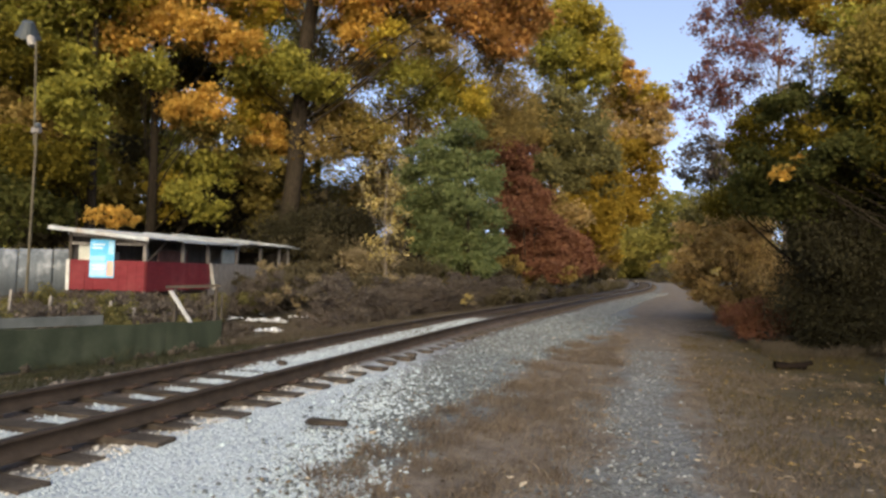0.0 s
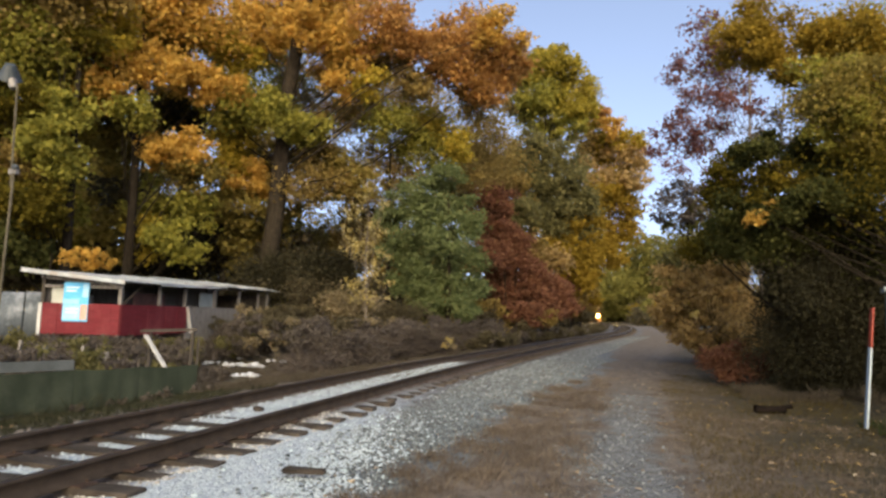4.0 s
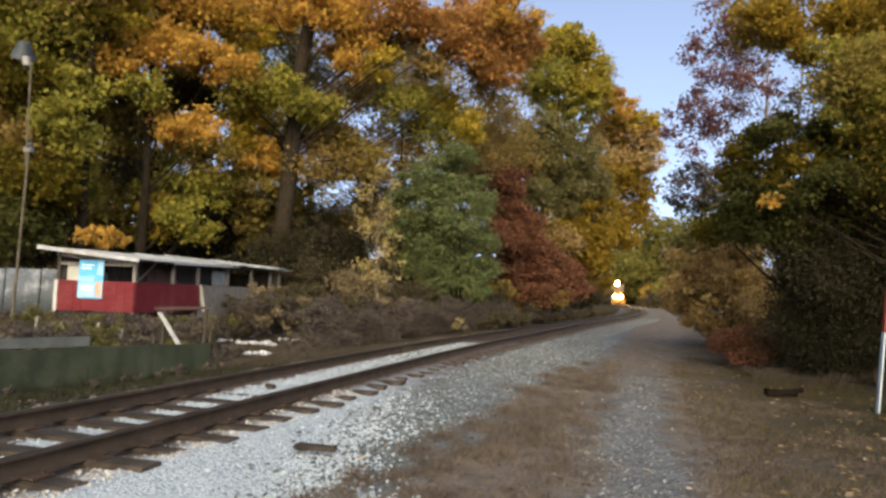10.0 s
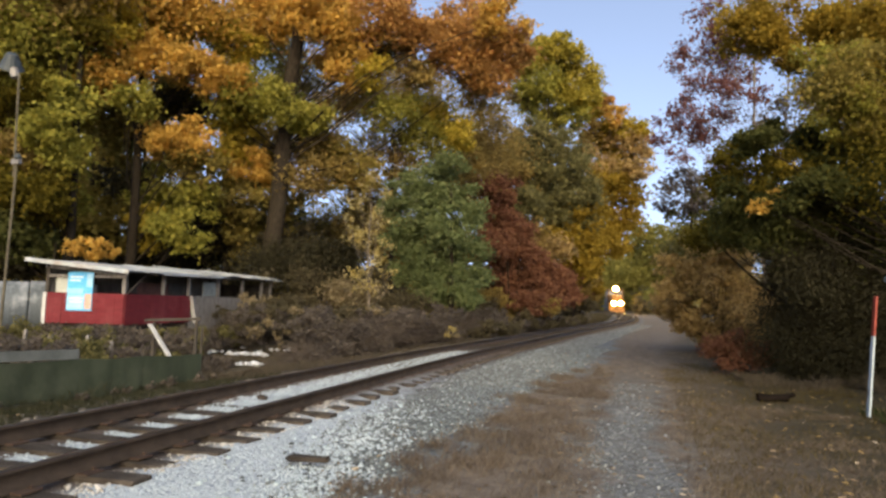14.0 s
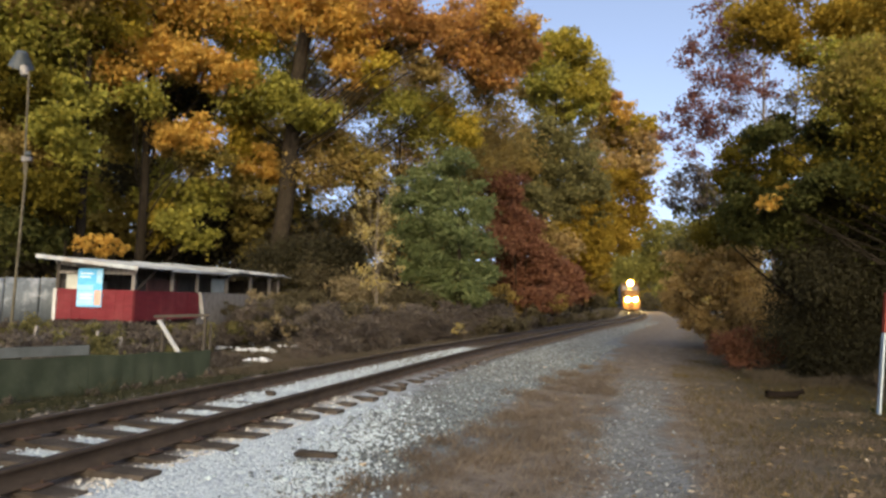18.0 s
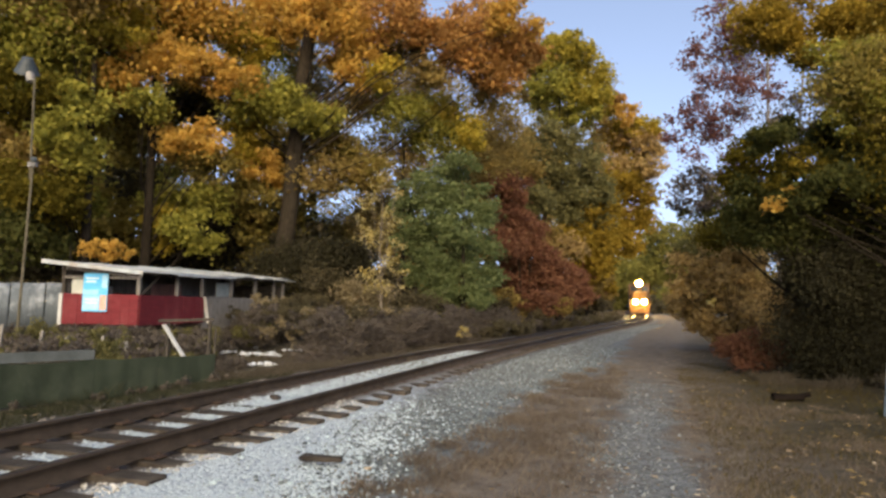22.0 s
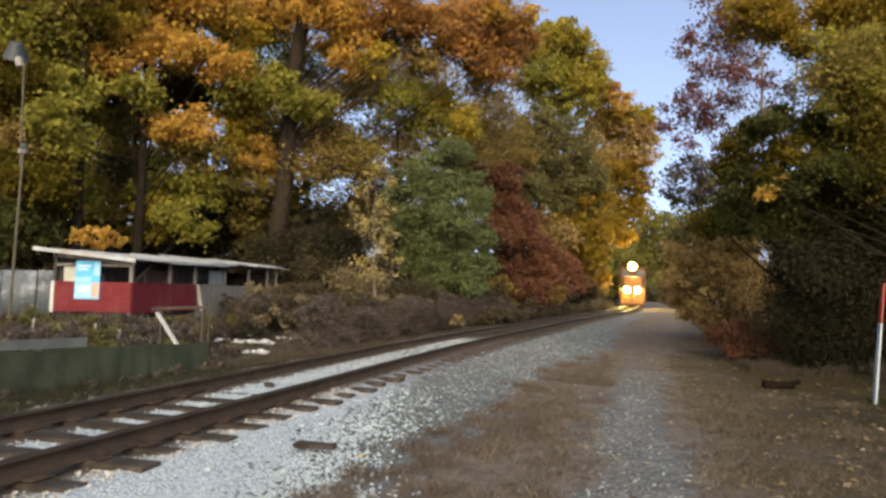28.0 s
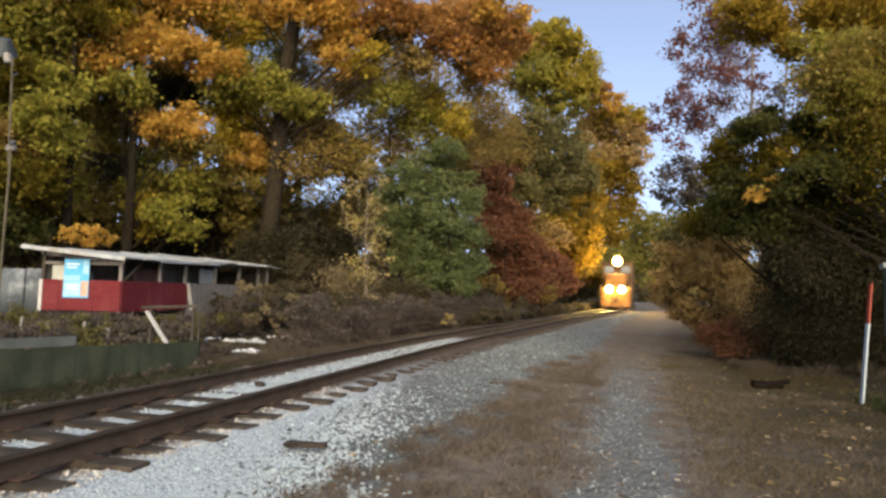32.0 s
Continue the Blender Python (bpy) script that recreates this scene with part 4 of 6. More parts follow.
GREEN_BUSH = [(-10.5, 34.9, 9.2, 1.36, "C"), (-11.6, 35.1, 8.7, 1.37, "C"), (-12, 33.4, 7.6, 1.39, "C"), (-11.1, 34.7, 7.1, 1.66, "C"), (-9.8, 35.4, 7.7, 1.36, "C"), (-9.2, 35.9, 6.6, 1.28, "C"), (-9.9, 34.1, 5.4, 1.61, "C"), (-12.1, 35.1, 5.9, 1.68, "C"), (-12.8, 34.9, 4.7, 1.44, "C"), (-10.9, 34.9, 4, 1.73, "C"), (-9.4, 36.3, 4.6, 1.45, "C"), (-8.7, 36.4, 3, 1.21, "C"), (-9.7, 34.7, 2.6, 1.55, "C"), (-11.4, 34.3, 2.5, 1.39, "C"), (-8.4, 33.9, 1.6, 0.97, "C"), (-12.6, 34.9, 3.2, 1.11, "C"), (-13.6, 34.8, 6.9, 1.05, "C")]
SUMAC = [(-10.4, 45.7, 10.2, 1.47, "S"), (-9.4, 46.8, 9.9, 1.69, "S"), (-10, 46.8, 8, 1.79, "S"), (-8.5, 47.2, 7.3, 1.69, "S"), (-9.3, 44.7, 5.6, 1.7, "S"), (-7.9, 47.5, 5.6, 1.79, "S"), (-9, 46.5, 3.8, 1.75, "S"), (-6.6, 47.2, 4.5, 1.67, "S"), (-6.8, 46.2, 2.8, 1.63, "S"), (-5.3, 47.2, 3.5, 1.56, "S"), (-8.7, 47.3, 2.2, 1.48, "S"), (-4.5, 47.3, 2.2, 1.27, "S"), (-10.8, 46.6, 8.6, 1.09, "S"), (-5.6, 44.8, 1.8, 1.2, "S"), (-9.4, 44.7, 1.7, 1.22, "B")]
GREY_MID = [(-10.2, 60.8, 16.3, 2.77, "H"), (-7.9, 62.2, 17.1, 2.96, "H"), (-5.8, 60.3, 14.9, 2.84, "H"), (-9.9, 62.2, 13.7, 3.08, "H"), (-7.1, 62.3, 13.1, 3.2, "H"), (-8.3, 59.1, 10.4, 3.03, "H"), (-5.9, 61.6, 10.2, 3, "H"), (-11.1, 59.6, 15, 2.3, "B"), (-4.7, 59.6, 12, 2.38, "H"), (-6.3, 59.8, 7.3, 2.64, "A"), (-8.5, 60.5, 7.9, 2.68, "B"), (-4.7, 60.2, 7.8, 2.38, "A"), (-4.2, 60.3, 10, 2, "A"), (-10.4, 58.8, 10.9, 2.37, "B"), (-4.8, 61.6, 5.2, 2.16, "A"), (-12.6, 60.1, 15.7, 2.47, "B"), (-4.1, 62.4, 6.4, 1.78, "A"), (-6.5, 62.1, 5, 2.32, "S"), (-9.3, 60, 18.3, 1.79, "H"), (-4.2, 63.9, 4.3, 1.4, "B")]
YELLOW_TREE = [(-7.9, 68.6, 30.1, 2.08, "Q"), (-9.7, 70.8, 30.9, 1.99, "Q"), (-6.2, 70.4, 29.4, 2.12, "Q"), (-4.9, 71.3, 27.9, 1.8, "Q"), (-11, 68.8, 28.9, 2.25, "Q"), (-8.8, 73.5, 29.4, 2.88, "G"), (-5.9, 71, 26.3, 2.75, "Q"), (-10.3, 68.4, 26.4, 2.68, "G"), (-8.3, 72.2, 25.6, 2.96, "G"), (-4.6, 69.4, 24.4, 1.89, "Q"), (-10.8, 71.5, 24.8, 2.28, "G"), (-6.2, 70.8, 23.3, 2.23, "G"), (-12.4, 71.4, 26.3, 2.14, "B"), (-7.9, 74.3, 33.7, 1.05, "Q"), (-10.3, 73.2, 33.1, 0.86, "Q"), (-6, 71.3, 31, 1, "Q"), (-12.7, 72.8, 30.2, 1.87, "R"), (-8.9, 72.3, 23.3, 1.96, "G")]
ORANGE_TREE = [(-3.1, 77.2, 26.4, 1.42, "R"), (-1.7, 75.8, 24.2, 1.73, "O"), (-3.5, 78.5, 24.8, 1.97, "Y"), (-0.2, 78.4, 23.1, 1.95, "Y"), (-4.3, 80.6, 22.5, 2.73, "A"), (-1.5, 80.8, 22.4, 2.91, "W"), (0.8, 78.6, 21, 2.3, "W"), (-4.1, 77, 18.8, 2.93, "W"), (-1.2, 80.4, 18.7, 3.23, "A"), (1.1, 75, 17.5, 1.84, "W"), (-3.4, 75.6, 15.1, 3.18, "A"), (-0.5, 78.4, 15.2, 2.78, "A"), (-2.5, 78.7, 12.2, 3.12, "A"), (-4.3, 75.7, 10.1, 2.83, "A"), (-0.5, 78.8, 11.8, 2.25, "A"), (-3.9, 80.3, 26.4, 1.47, "O"), (-5.4, 77.1, 23.1, 1.92, "B"), (1.1, 77.6, 22.5, 1.23, "A"), (-2.2, 76.3, 8.8, 2.34, "A")]
FAR_TREES = [(2.5, 183, 22.5, 4.16, "F"), (8.4, 199.2, 23.4, 4.94, "F"), (13.6, 184.6, 22.5, 4.98, "F"), (20.8, 198, 23.1, 6.17, "F"), (-0.5, 197.9, 19.1, 6.12, "F"), (5.7, 190.2, 16.8, 6.67, "F"), (11.9, 181.8, 16, 6.76, "F"), (20, 198.5, 15.7, 8.22, "F"), (1, 187.9, 11.8, 6.57, "F"), (7, 185.8, 10.1, 6.88, "F"), (13.4, 183.2, 8.5, 7.17, "F"), (-0.6, 199.6, 7.3, 6.15, "F"), (4, 187.8, 4.6, 5.4, "F"), (9.7, 182.6, 3.8, 5.64, "F"), (17.2, 186.7, 5.5, 7.7, "F"), (-4.9, 178.9, 11.2, 6.63, "F"), (-6.1, 190.8, 5.3, 5.88, "F"), (25.7, 184.9, 19.3, 9.63, "F"), (25, 181.3, 7, 9.4, "F"), (-11.9, 194.4, 10.4, 8.01, "F"), (-13.7, 195.4, 19, 8.08, "F")]
PURPLE_TREE = [(2.9, 24.5, 12.2, 0.79, "P"), (3.7, 25.8, 12.1, 1, "P"), (2, 25.3, 11.4, 0.54, "P"), (2.9, 27.1, 11.8, 0.86, "P"), (3.7, 26.5, 11.2, 0.9, "P"), (1.6, 25.2, 10.7, 0.42, "P"), (2.3, 25.2, 10, 0.58, "P"), (3.1, 24.8, 9.6, 0.73, "P"), (2.1, 27.3, 9.8, 0.62, "P"), (2.6, 25.3, 8.8, 0.73, "P"), (1.5, 26.3, 8.9, 0.65, "P"), (2.2, 25.8, 8.2, 0.69, "P"), (3.5, 26.2, 9, 0.65, "P"), (1.1, 26.3, 8.1, 0.48, "P"), (3, 26.5, 8.3, 0.6, "P"), (1.7, 24.9, 7.2, 0.45, "P"), (4.4, 26.4, 10.5, 0.5, "P"), (6.1, 24.7, 9.1, 0.58, "P"), (6.7, 25.2, 8.7, 0.64, "P"), (3.8, 25.3, 9.7, 0.53, "P"), (4.5, 25, 9.3, 0.52, "P"), (5.3, 25.5, 9, 0.53, "V"), (4.5, 25.5, 8.4, 0.53, "V"), (5.6, 25, 8.1, 0.52, "V")]
TWIGGY_TREE = [(2.1, 28.5, 7, 0.69, "V"), (2.8, 28.1, 6.6, 0.74, "V"), (1.5, 26.8, 6.2, 0.53, "V"), (2.2, 27.3, 5.8, 0.71, "V"), (2.9, 27.7, 5.8, 0.73, "H"), (1.8, 28.9, 5.6, 0.5, "H"), (2.6, 28.8, 5.3, 0.69, "H"), (3.3, 27.9, 6.1, 0.67, "V"), (2.9, 26.7, 5, 0.64, "D"), (1.3, 28.6, 5.9, 0.44, "V"), (3.7, 27.6, 6.7, 0.73, "P"), (3.5, 28, 7.7, 0.56, "P")]
GREEN_TREE = [(2.8, 15.8, 8.1, 0.97, "A"), (3.4, 15.5, 7.5, 0.95, "A"), (2.9, 15.2, 7.3, 0.4, "A"), (4.1, 16, 7.9, 1.14, "A"), (4, 14.7, 6.6, 0.61, "G"), (4.4, 14.6, 6.1, 0.96, "K"), (5, 15.6, 7.3, 1.22, "A"), (4.1, 14.2, 5.3, 0.61, "G"), (4.6, 14.3, 5.1, 0.81, "K"), (2.3, 16.1, 5.1, 0.6, "M"), (2.5, 14.2, 4.8, 0.54, "D"), (2.1, 16.2, 4.5, 0.57, "M"), (2.7, 15.7, 4.4, 0.75, "M"), (3.2, 15, 4.3, 0.63, "M"), (3.1, 14.7, 4.3, 0.28, "Y"), (3.4, 15.8, 5.2, 0.67, "D"), (4, 16, 5, 0.74, "D"), (3.6, 14.2, 3.8, 0.65, "D"), (3, 15.1, 3.6, 0.75, "D"), (4.3, 15, 4.2, 0.79, "D"), (4.7, 14.8, 4.2, 0.79, "D"), (3, 14.8, 3.8, 0.24, "O"), (2.6, 14.4, 3.5, 0.24, "O"), (2.4, 15.5, 3.8, 0.7, "D")]
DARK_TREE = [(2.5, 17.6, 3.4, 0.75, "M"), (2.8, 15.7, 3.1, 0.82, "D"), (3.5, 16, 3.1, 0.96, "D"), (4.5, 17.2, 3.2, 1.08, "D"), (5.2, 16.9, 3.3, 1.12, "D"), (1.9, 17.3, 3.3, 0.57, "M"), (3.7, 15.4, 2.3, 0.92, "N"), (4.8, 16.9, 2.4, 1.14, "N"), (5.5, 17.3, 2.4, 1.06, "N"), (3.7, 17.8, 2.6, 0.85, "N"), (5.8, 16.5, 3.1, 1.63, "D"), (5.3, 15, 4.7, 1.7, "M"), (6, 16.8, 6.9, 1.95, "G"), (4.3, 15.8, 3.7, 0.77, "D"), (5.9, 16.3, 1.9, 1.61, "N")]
# only N leaves: the dark under the canopy is painted into them
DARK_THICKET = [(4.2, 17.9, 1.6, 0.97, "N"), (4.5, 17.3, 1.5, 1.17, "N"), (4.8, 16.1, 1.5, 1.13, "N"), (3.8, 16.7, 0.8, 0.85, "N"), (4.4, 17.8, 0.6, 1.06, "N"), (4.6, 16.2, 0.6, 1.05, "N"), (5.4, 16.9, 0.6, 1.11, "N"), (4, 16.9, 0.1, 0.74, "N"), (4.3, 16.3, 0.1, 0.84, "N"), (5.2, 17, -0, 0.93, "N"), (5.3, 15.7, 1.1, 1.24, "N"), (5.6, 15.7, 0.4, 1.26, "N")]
PATH_BRUSH = [(1.7, 24.6, 2.7, 0.94, "W"), (2.4, 23.5, 3, 0.95, "W"), (3.1, 23.4, 3, 0.9, "W"), (2.1, 25.2, 1.9, 1.01, "W"), (3.1, 25.6, 2.1, 1.15, "W"), (4.2, 25.9, 2.5, 1.05, "W"), (1.3, 23.8, 1.9, 0.64, "W"), (2.6, 24.6, 1.1, 0.94, "W"), (3.5, 24.2, 1.1, 1.04, "W"), (4.4, 24.9, 1.5, 0.96, "W"), (2.3, 24.9, 0.8, 0.61, "W"), (3.4, 26.2, 0.3, 0.88, "W"), (4, 24.3, 0.5, 0.93, "W"), (2.2, 23.5, 1.6, 0.16, "L"), (4.9, 25.2, 1.2, 0.97, "W"), (4.6, 23.4, 0.5, 0.8, "W"), (1.6, 25.4, 3.4, 0.74, "H"), (2.1, 24.9, 3.6, 0.73, "H"), (1.9, 26.2, 1.5, 0.59, "W"), (1.3, 25.1, 1.4, 0.45, "W"), (1.7, 25.3, 1.1, 0.51, "W"), (2, 24.2, 0.8, 0.54, "W")]
RED_SHRUB = [(2, 17.9, 0.4, 0.32, "S"), (2.3, 17.7, 0.4, 0.38, "S"), (2.7, 18, 0.3, 0.39, "S"), (3, 17.8, 0.4, 0.35, "S"), (2.4, 17.5, 0.1, 0.32, "S"), (2.9, 17.6, 0.1, 0.29, "S"), (2.1, 17.8, 0.2, 0.26, "S"), (2.6, 18, 0.7, 0.29, "S"), (3.3, 17.4, 0.4, 0.32, "S"), (3.6, 17.8, 0.3, 0.29, "S"), (3.2, 17.8, 0.1, 0.26, "S")]
CURVE_HEDGE = [(-5.5, 70.5, 5.2, 1.39, "A"), (-6.8, 72.2, 4.7, 1.71, "A"), (-7.9, 70.3, 3.6, 1.67, "S"), (-5.2, 70.7, 3.4, 1.11, "B"), (-6.5, 72, 2.8, 1.28, "B"), (-7.9, 70.8, 2.1, 1.4, "B"), (-9.7, 72.5, 1.4, 1.44, "B"), (-11.1, 71.1, 1.1, 1.27, "B"), (-5.5, 71.3, 2.1, 0.84, "B"), (-4.9, 72.7, 4.1, 0.86, "A"), (-4.5, 70.4, 5.2, 0.97, "A"), (-5, 72.5, 6.6, 1.29, "A"), (-7, 70.3, 1.8, 0.97, "U"), (-8.8, 70.4, 0.8, 0.98, "U"), (-5.4, 73.2, 2.5, 0.58, "U"), (-12.4, 71.5, 0.7, 1.28, "U"), (-3.9, 71.1, 3.8, 0.91, "A"), (-3.5, 70.8, 4, 0.84, "A"), (-3.7, 73.3, 2.8, 0.87, "B"), (-4.4, 72.4, 2.7, 1.14, "B"), (-3.8, 72.9, 1.9, 0.93, "U"), (-4.6, 70.8, 1.6, 0.98, "U"), (-3.3, 72.3, 3.4, 0.64, "A")]
LOW_SUMAC = [(-6.8, 41.1, 1.7, 0.97, "S"), (-5.7, 41, 1.6, 0.89, "S"), (-4.8, 41.3, 1.4, 0.67, "B"), (-8, 41.5, 1.3, 0.98, "B"), (-9, 40.7, 1.1, 0.97, "U"), (-4.3, 41.5, 1.6, 0.6, "S"), (-6.4, 40.6, 0.8, 0.59, "U"), (-7.7, 42.1, 0.6, 0.61, "U"), (-8.8, 41.4, 0.4, 0.61, "U"), (-9.9, 41.6, 0.5, 0.69, "U")]
ORANGE_SAPLING = [(-19.6, 18.2, 3, 0.38, "O"), (-19.5, 18.8, 3.2, 0.48, "O"), (-19, 18.9, 3.2, 0.43, "O"), (-19.2, 18.8, 2.9, 0.38, "O"), (-18.8, 19.2, 2.9, 0.29, "O")]
MID_FILL = [(-20.9, 52.4, 6.7, 2.23, "B"), (-17.9, 51.4, 5.5, 2.14, "B"), (-14.6, 50.5, 5.5, 2.07, "B"), (-12.2, 50.7, 5.9, 2.06, "W"), (-10.1, 52.2, 6.1, 2.1, "S"), (-8.1, 51.6, 6.5, 2.06, "B"), (-13, 55.8, 10, 2.28, "B"), (-10.5, 53.9, 10.2, 1.99, "B"), (-12.3, 55.2, 13, 2.06, "B"), (-13.6, 50.2, 11.6, 1.89, "B"), (-19.8, 51.1, 3.6, 2.16, "U"), (-17.8, 54.5, 2.7, 2.25, "U"), (-14, 53.9, 2.8, 2.19, "B"), (-10.8, 53.5, 3.3, 2.15, "S"), (-8, 54.2, 3.8, 2.16, "S"), (-6.4, 52.2, 6, 1.89, "W"), (-8.7, 52.2, 10.3, 1.92, "H"), (-12.8, 51.4, 14.7, 1.76, "B"), (-25.7, 47.8, 6.2, 2.43, "U"), (-23.2, 49.1, 6.4, 2.44, "U"), (-23.6, 52.2, 8.7, 2.06, "B")]

tree("tree", "tall olive-green and brown broadleaf tree behind the shed", "tree", (-24.6, 22.6), 15, 0.30, OLIVE, 0.2, 9)
tree("oak_tree", "large oak with orange and yellow autumn leaves", "tree", (-24.6, 26.4), 17, 0.34, OAK_LEFT, 0.2, 9)
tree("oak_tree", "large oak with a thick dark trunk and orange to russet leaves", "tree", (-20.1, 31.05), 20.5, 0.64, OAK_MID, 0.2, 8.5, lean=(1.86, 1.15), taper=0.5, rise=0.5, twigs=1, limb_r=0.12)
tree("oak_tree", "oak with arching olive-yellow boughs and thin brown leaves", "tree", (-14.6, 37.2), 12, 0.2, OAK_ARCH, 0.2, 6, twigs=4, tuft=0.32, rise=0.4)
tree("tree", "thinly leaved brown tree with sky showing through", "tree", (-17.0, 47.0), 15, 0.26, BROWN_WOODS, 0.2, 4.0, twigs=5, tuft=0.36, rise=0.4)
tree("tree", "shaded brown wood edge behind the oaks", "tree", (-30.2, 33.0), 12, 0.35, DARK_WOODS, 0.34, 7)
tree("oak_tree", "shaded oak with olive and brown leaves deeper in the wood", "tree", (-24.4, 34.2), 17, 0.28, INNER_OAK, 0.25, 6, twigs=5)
tree("tree", "brown and dull red tree behind the sumac", "tree", (-12.0, 54.0), 12, 0.2, MID_FILL, 0.3, 8)
tree("shrub", "amber and brown hedge where the track bends", "bush", (-5.4, 71.8), 6, 0.1, CURVE_HEDGE, 0.24, 14, stems=4)
tree("sumac", "low dark red and brown sumac growth beside the track", "bush", (-8.4, 41.2), 2.5, 0.06, LOW_SUMAC, 0.2, 8, stems=4)
for i in range(11):
    az, far = radians(58 - 4.1 * i), 54 + 7 * rng.random()
    bx, by = -math.sin(az) * far, math.cos(az) * far
    woods = []
    for k in range(11 if i < 5 else 6):
        woods.append((round(bx + rng.normal() * 2.2, 1), round(by + rng.normal() * 2.2, 1), round(1.5 + 1.15 * k + rng.random(), 1), round(rng.uniform(1.9, 2.9), 1), "KKBGKBKUKGK"[(i + k) % 11]))
    tagged(tree("tree", "brown and olive woodland tree behind the oaks", "tree", (bx, by), 13, 0.22, woods, 0.36, 3.6), group="woods behind the shed")
tree("sapling", "small orange-leaved sapling behind the shed roof", "tree", (-20.0, 17.9), 3.2, 0.06, ORANGE_SAPLING, 0.14, 6)
tree("thicket", "dull brown leafless-looking thicket under the oaks", "bush", (-15.6, 29.1), 3.0, 0.08, THICKET, 0.11, 7, tuft=0.5, stems=4, twigs=8)
tree("sapling", "slender pale-barked sapling with sparse bright yellow leaves", "tree", (-11.6, 27.1), 6.0, 0.07, YELLOW_SAPLING, 0.08, 0.75, "pale_bark", twigs=8)
tree("green_bush", "tall cool-green bushy tree beside the track", "tree", (-9.9, 34.6), 8.0, 0.16, GREEN_BUSH, 0.16, 8)
tree("sumac", "dark red sumac thicket beside the track", "bush", (-8.6, 46.2), 6.5, 0.10, SUMAC, 0.2, 8, stems=3)
tree("tree", "grey-green tree beside the curve of the track", "tree", (-9.4, 61.4), 15, 0.28, GREY_MID, 0.3, 8)
tree("tree", "yellow-green tree with a rounded top beside the track", "tree", (-9.0, 71.4), 27, 0.35, YELLOW_TREE, 0.36, 8)
tree("tree", "orange and amber tree at the bend of the track", "tree", (-6.4, 77.9), 22, 0.32, ORANGE_TREE, 0.36, 8)
tree("tree", "distant olive-green tree line beyond the bend", "tree", (9.3, 190.0), 16, 0.30, FAR_TREES, 0.8, 8)
tree("tree", "slender tree with sparse purple-red leaves and pale bare stems", "tree", (5.15, 25.5), 11.5, 0.1, PURPLE_TREE, 0.115, 3.2, "pale_bark", twigs=8, stems=2, limb_r=0.22, tuft=0.34)
tree("tree", "thin twiggy tree with few grey-brown leaves", "tree", (2.9, 28.0), 7, 0.07, TWIGGY_TREE, 0.13, 4.0, twigs=9, stems=2, tuft=0.34)
tree("tree", "leaning tree with dark green leaves and yellowed top", "tree", (5.4, 14.9), 8, 0.18, GREEN_TREE, 0.08, 8, rise=0.5)
tree("tree", "dark green tree with a low arching bough", "tree", (4.6, 16.6), 6, 0.14, DARK_TREE, 0.06, 8, tuft=0.32, twigs=5, limb_r=0.4)
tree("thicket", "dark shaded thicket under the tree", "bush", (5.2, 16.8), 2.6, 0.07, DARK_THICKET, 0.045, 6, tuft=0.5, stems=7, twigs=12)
tree("shrub", "dry brown brush along the edge of the path", "bush", (3.0, 24.6), 2.2, 0.04, PATH_BRUSH, 0.12, 6, stems=4, twigs=9)
tree("shrub", "low dark red shrub at the path's edge", "bush", (2.8, 18.0), 0.9, 0.03, RED_SHRUB, 0.06, 6, tuft=0.4, stems=3, twigs=4)

# far woods that close the horizon all round
vs, ms = [], []
far_clumps = []
for k in range(150):
    a = 6.283 * k / 150
    rr = rng.uniform(230, 300)
    for z in (4, 11):
        far_clumps.append((rr * math.cos(a), rr * math.sin(a), z + rng.uniform(-2, 3), rng.uniform(5, 8), "FFBG"[k % 4]))
v, m = leaf_cloud(far_clumps, 2.2, 6)
kinds = [LEAF_KEYS.index(k) for k in "FBG"]
idx = np.zeros(len(LEAF_KEYS), np.int32)
idx[kinds] = (0, 1, 2)
tagged(new("far_woods", raw_mesh("far_woods", v, 4, [LEAF[k] for k in "FBG"], idx[m])), "distant autumn woodland on the horizon", "woods", kind="stuff")

low = []
for k in range(150):
    az, far = radians(rng.uniform(5.2, 62)), rng.uniform(58, 76)
    if az < radians(10):
        far = rng.uniform(82, 110)
    low.append((-math.sin(az) * far, math.cos(az) * far, rng.uniform(0.4, 3.4), rng.uniform(1.3, 2.2), "UKB"[k % 3]))
for k in range(60):
    az, far = radians(rng.uniform(-3, 4.2)), rng.uniform(200, 222)
    low.append((-math.sin(az) * far, math.cos(az) * far, rng.uniform(1.2, 7), rng.uniform(2.5, 4), "FUA"[k % 3]))
for k in range(60):
    az, far = radians(rng.uniform(-14, -1.2)), rng.uniform(125, 150)
    low.append((-math.sin(az) * far, math.cos(az) * far, rng.uniform(1.2, 4.5), rng.uniform(1.8, 3), "FUA"[k % 3]))
v, m = leaf_cloud(low, 0.5, 7)
bank = []
for k in range(420):
    yy = rng.uniform(30, 97)
    xx = float(line_x(yy)) - rng.uniform(2.3, 4.6)
    r = rng.uniform(0.25, 0.5)
    bank.append((xx, yy, float(ground_z(np.array(xx), np.array(yy))) + 0.6 * r + rng.uniform(0, 0.35), r, "UUVU"[k % 4]))
bv, bm_ = leaf_cloud(bank, 0.13, 5)
kinds = [LEAF_KEYS.index(k) for k in "VUT"]
idx = np.zeros(len(LEAF_KEYS), np.int32)
idx[kinds] = range(3)
tagged(new("bank_weeds", raw_mesh("bank_weeds", bv, 4, [LEAF[k] for k in "VUT"], idx[bm_])), "dull brown dead weeds on the bank beside the track", "weeds", kind="stuff")
kinds = [LEAF_KEYS.index(k) for k in "UKBFA"]
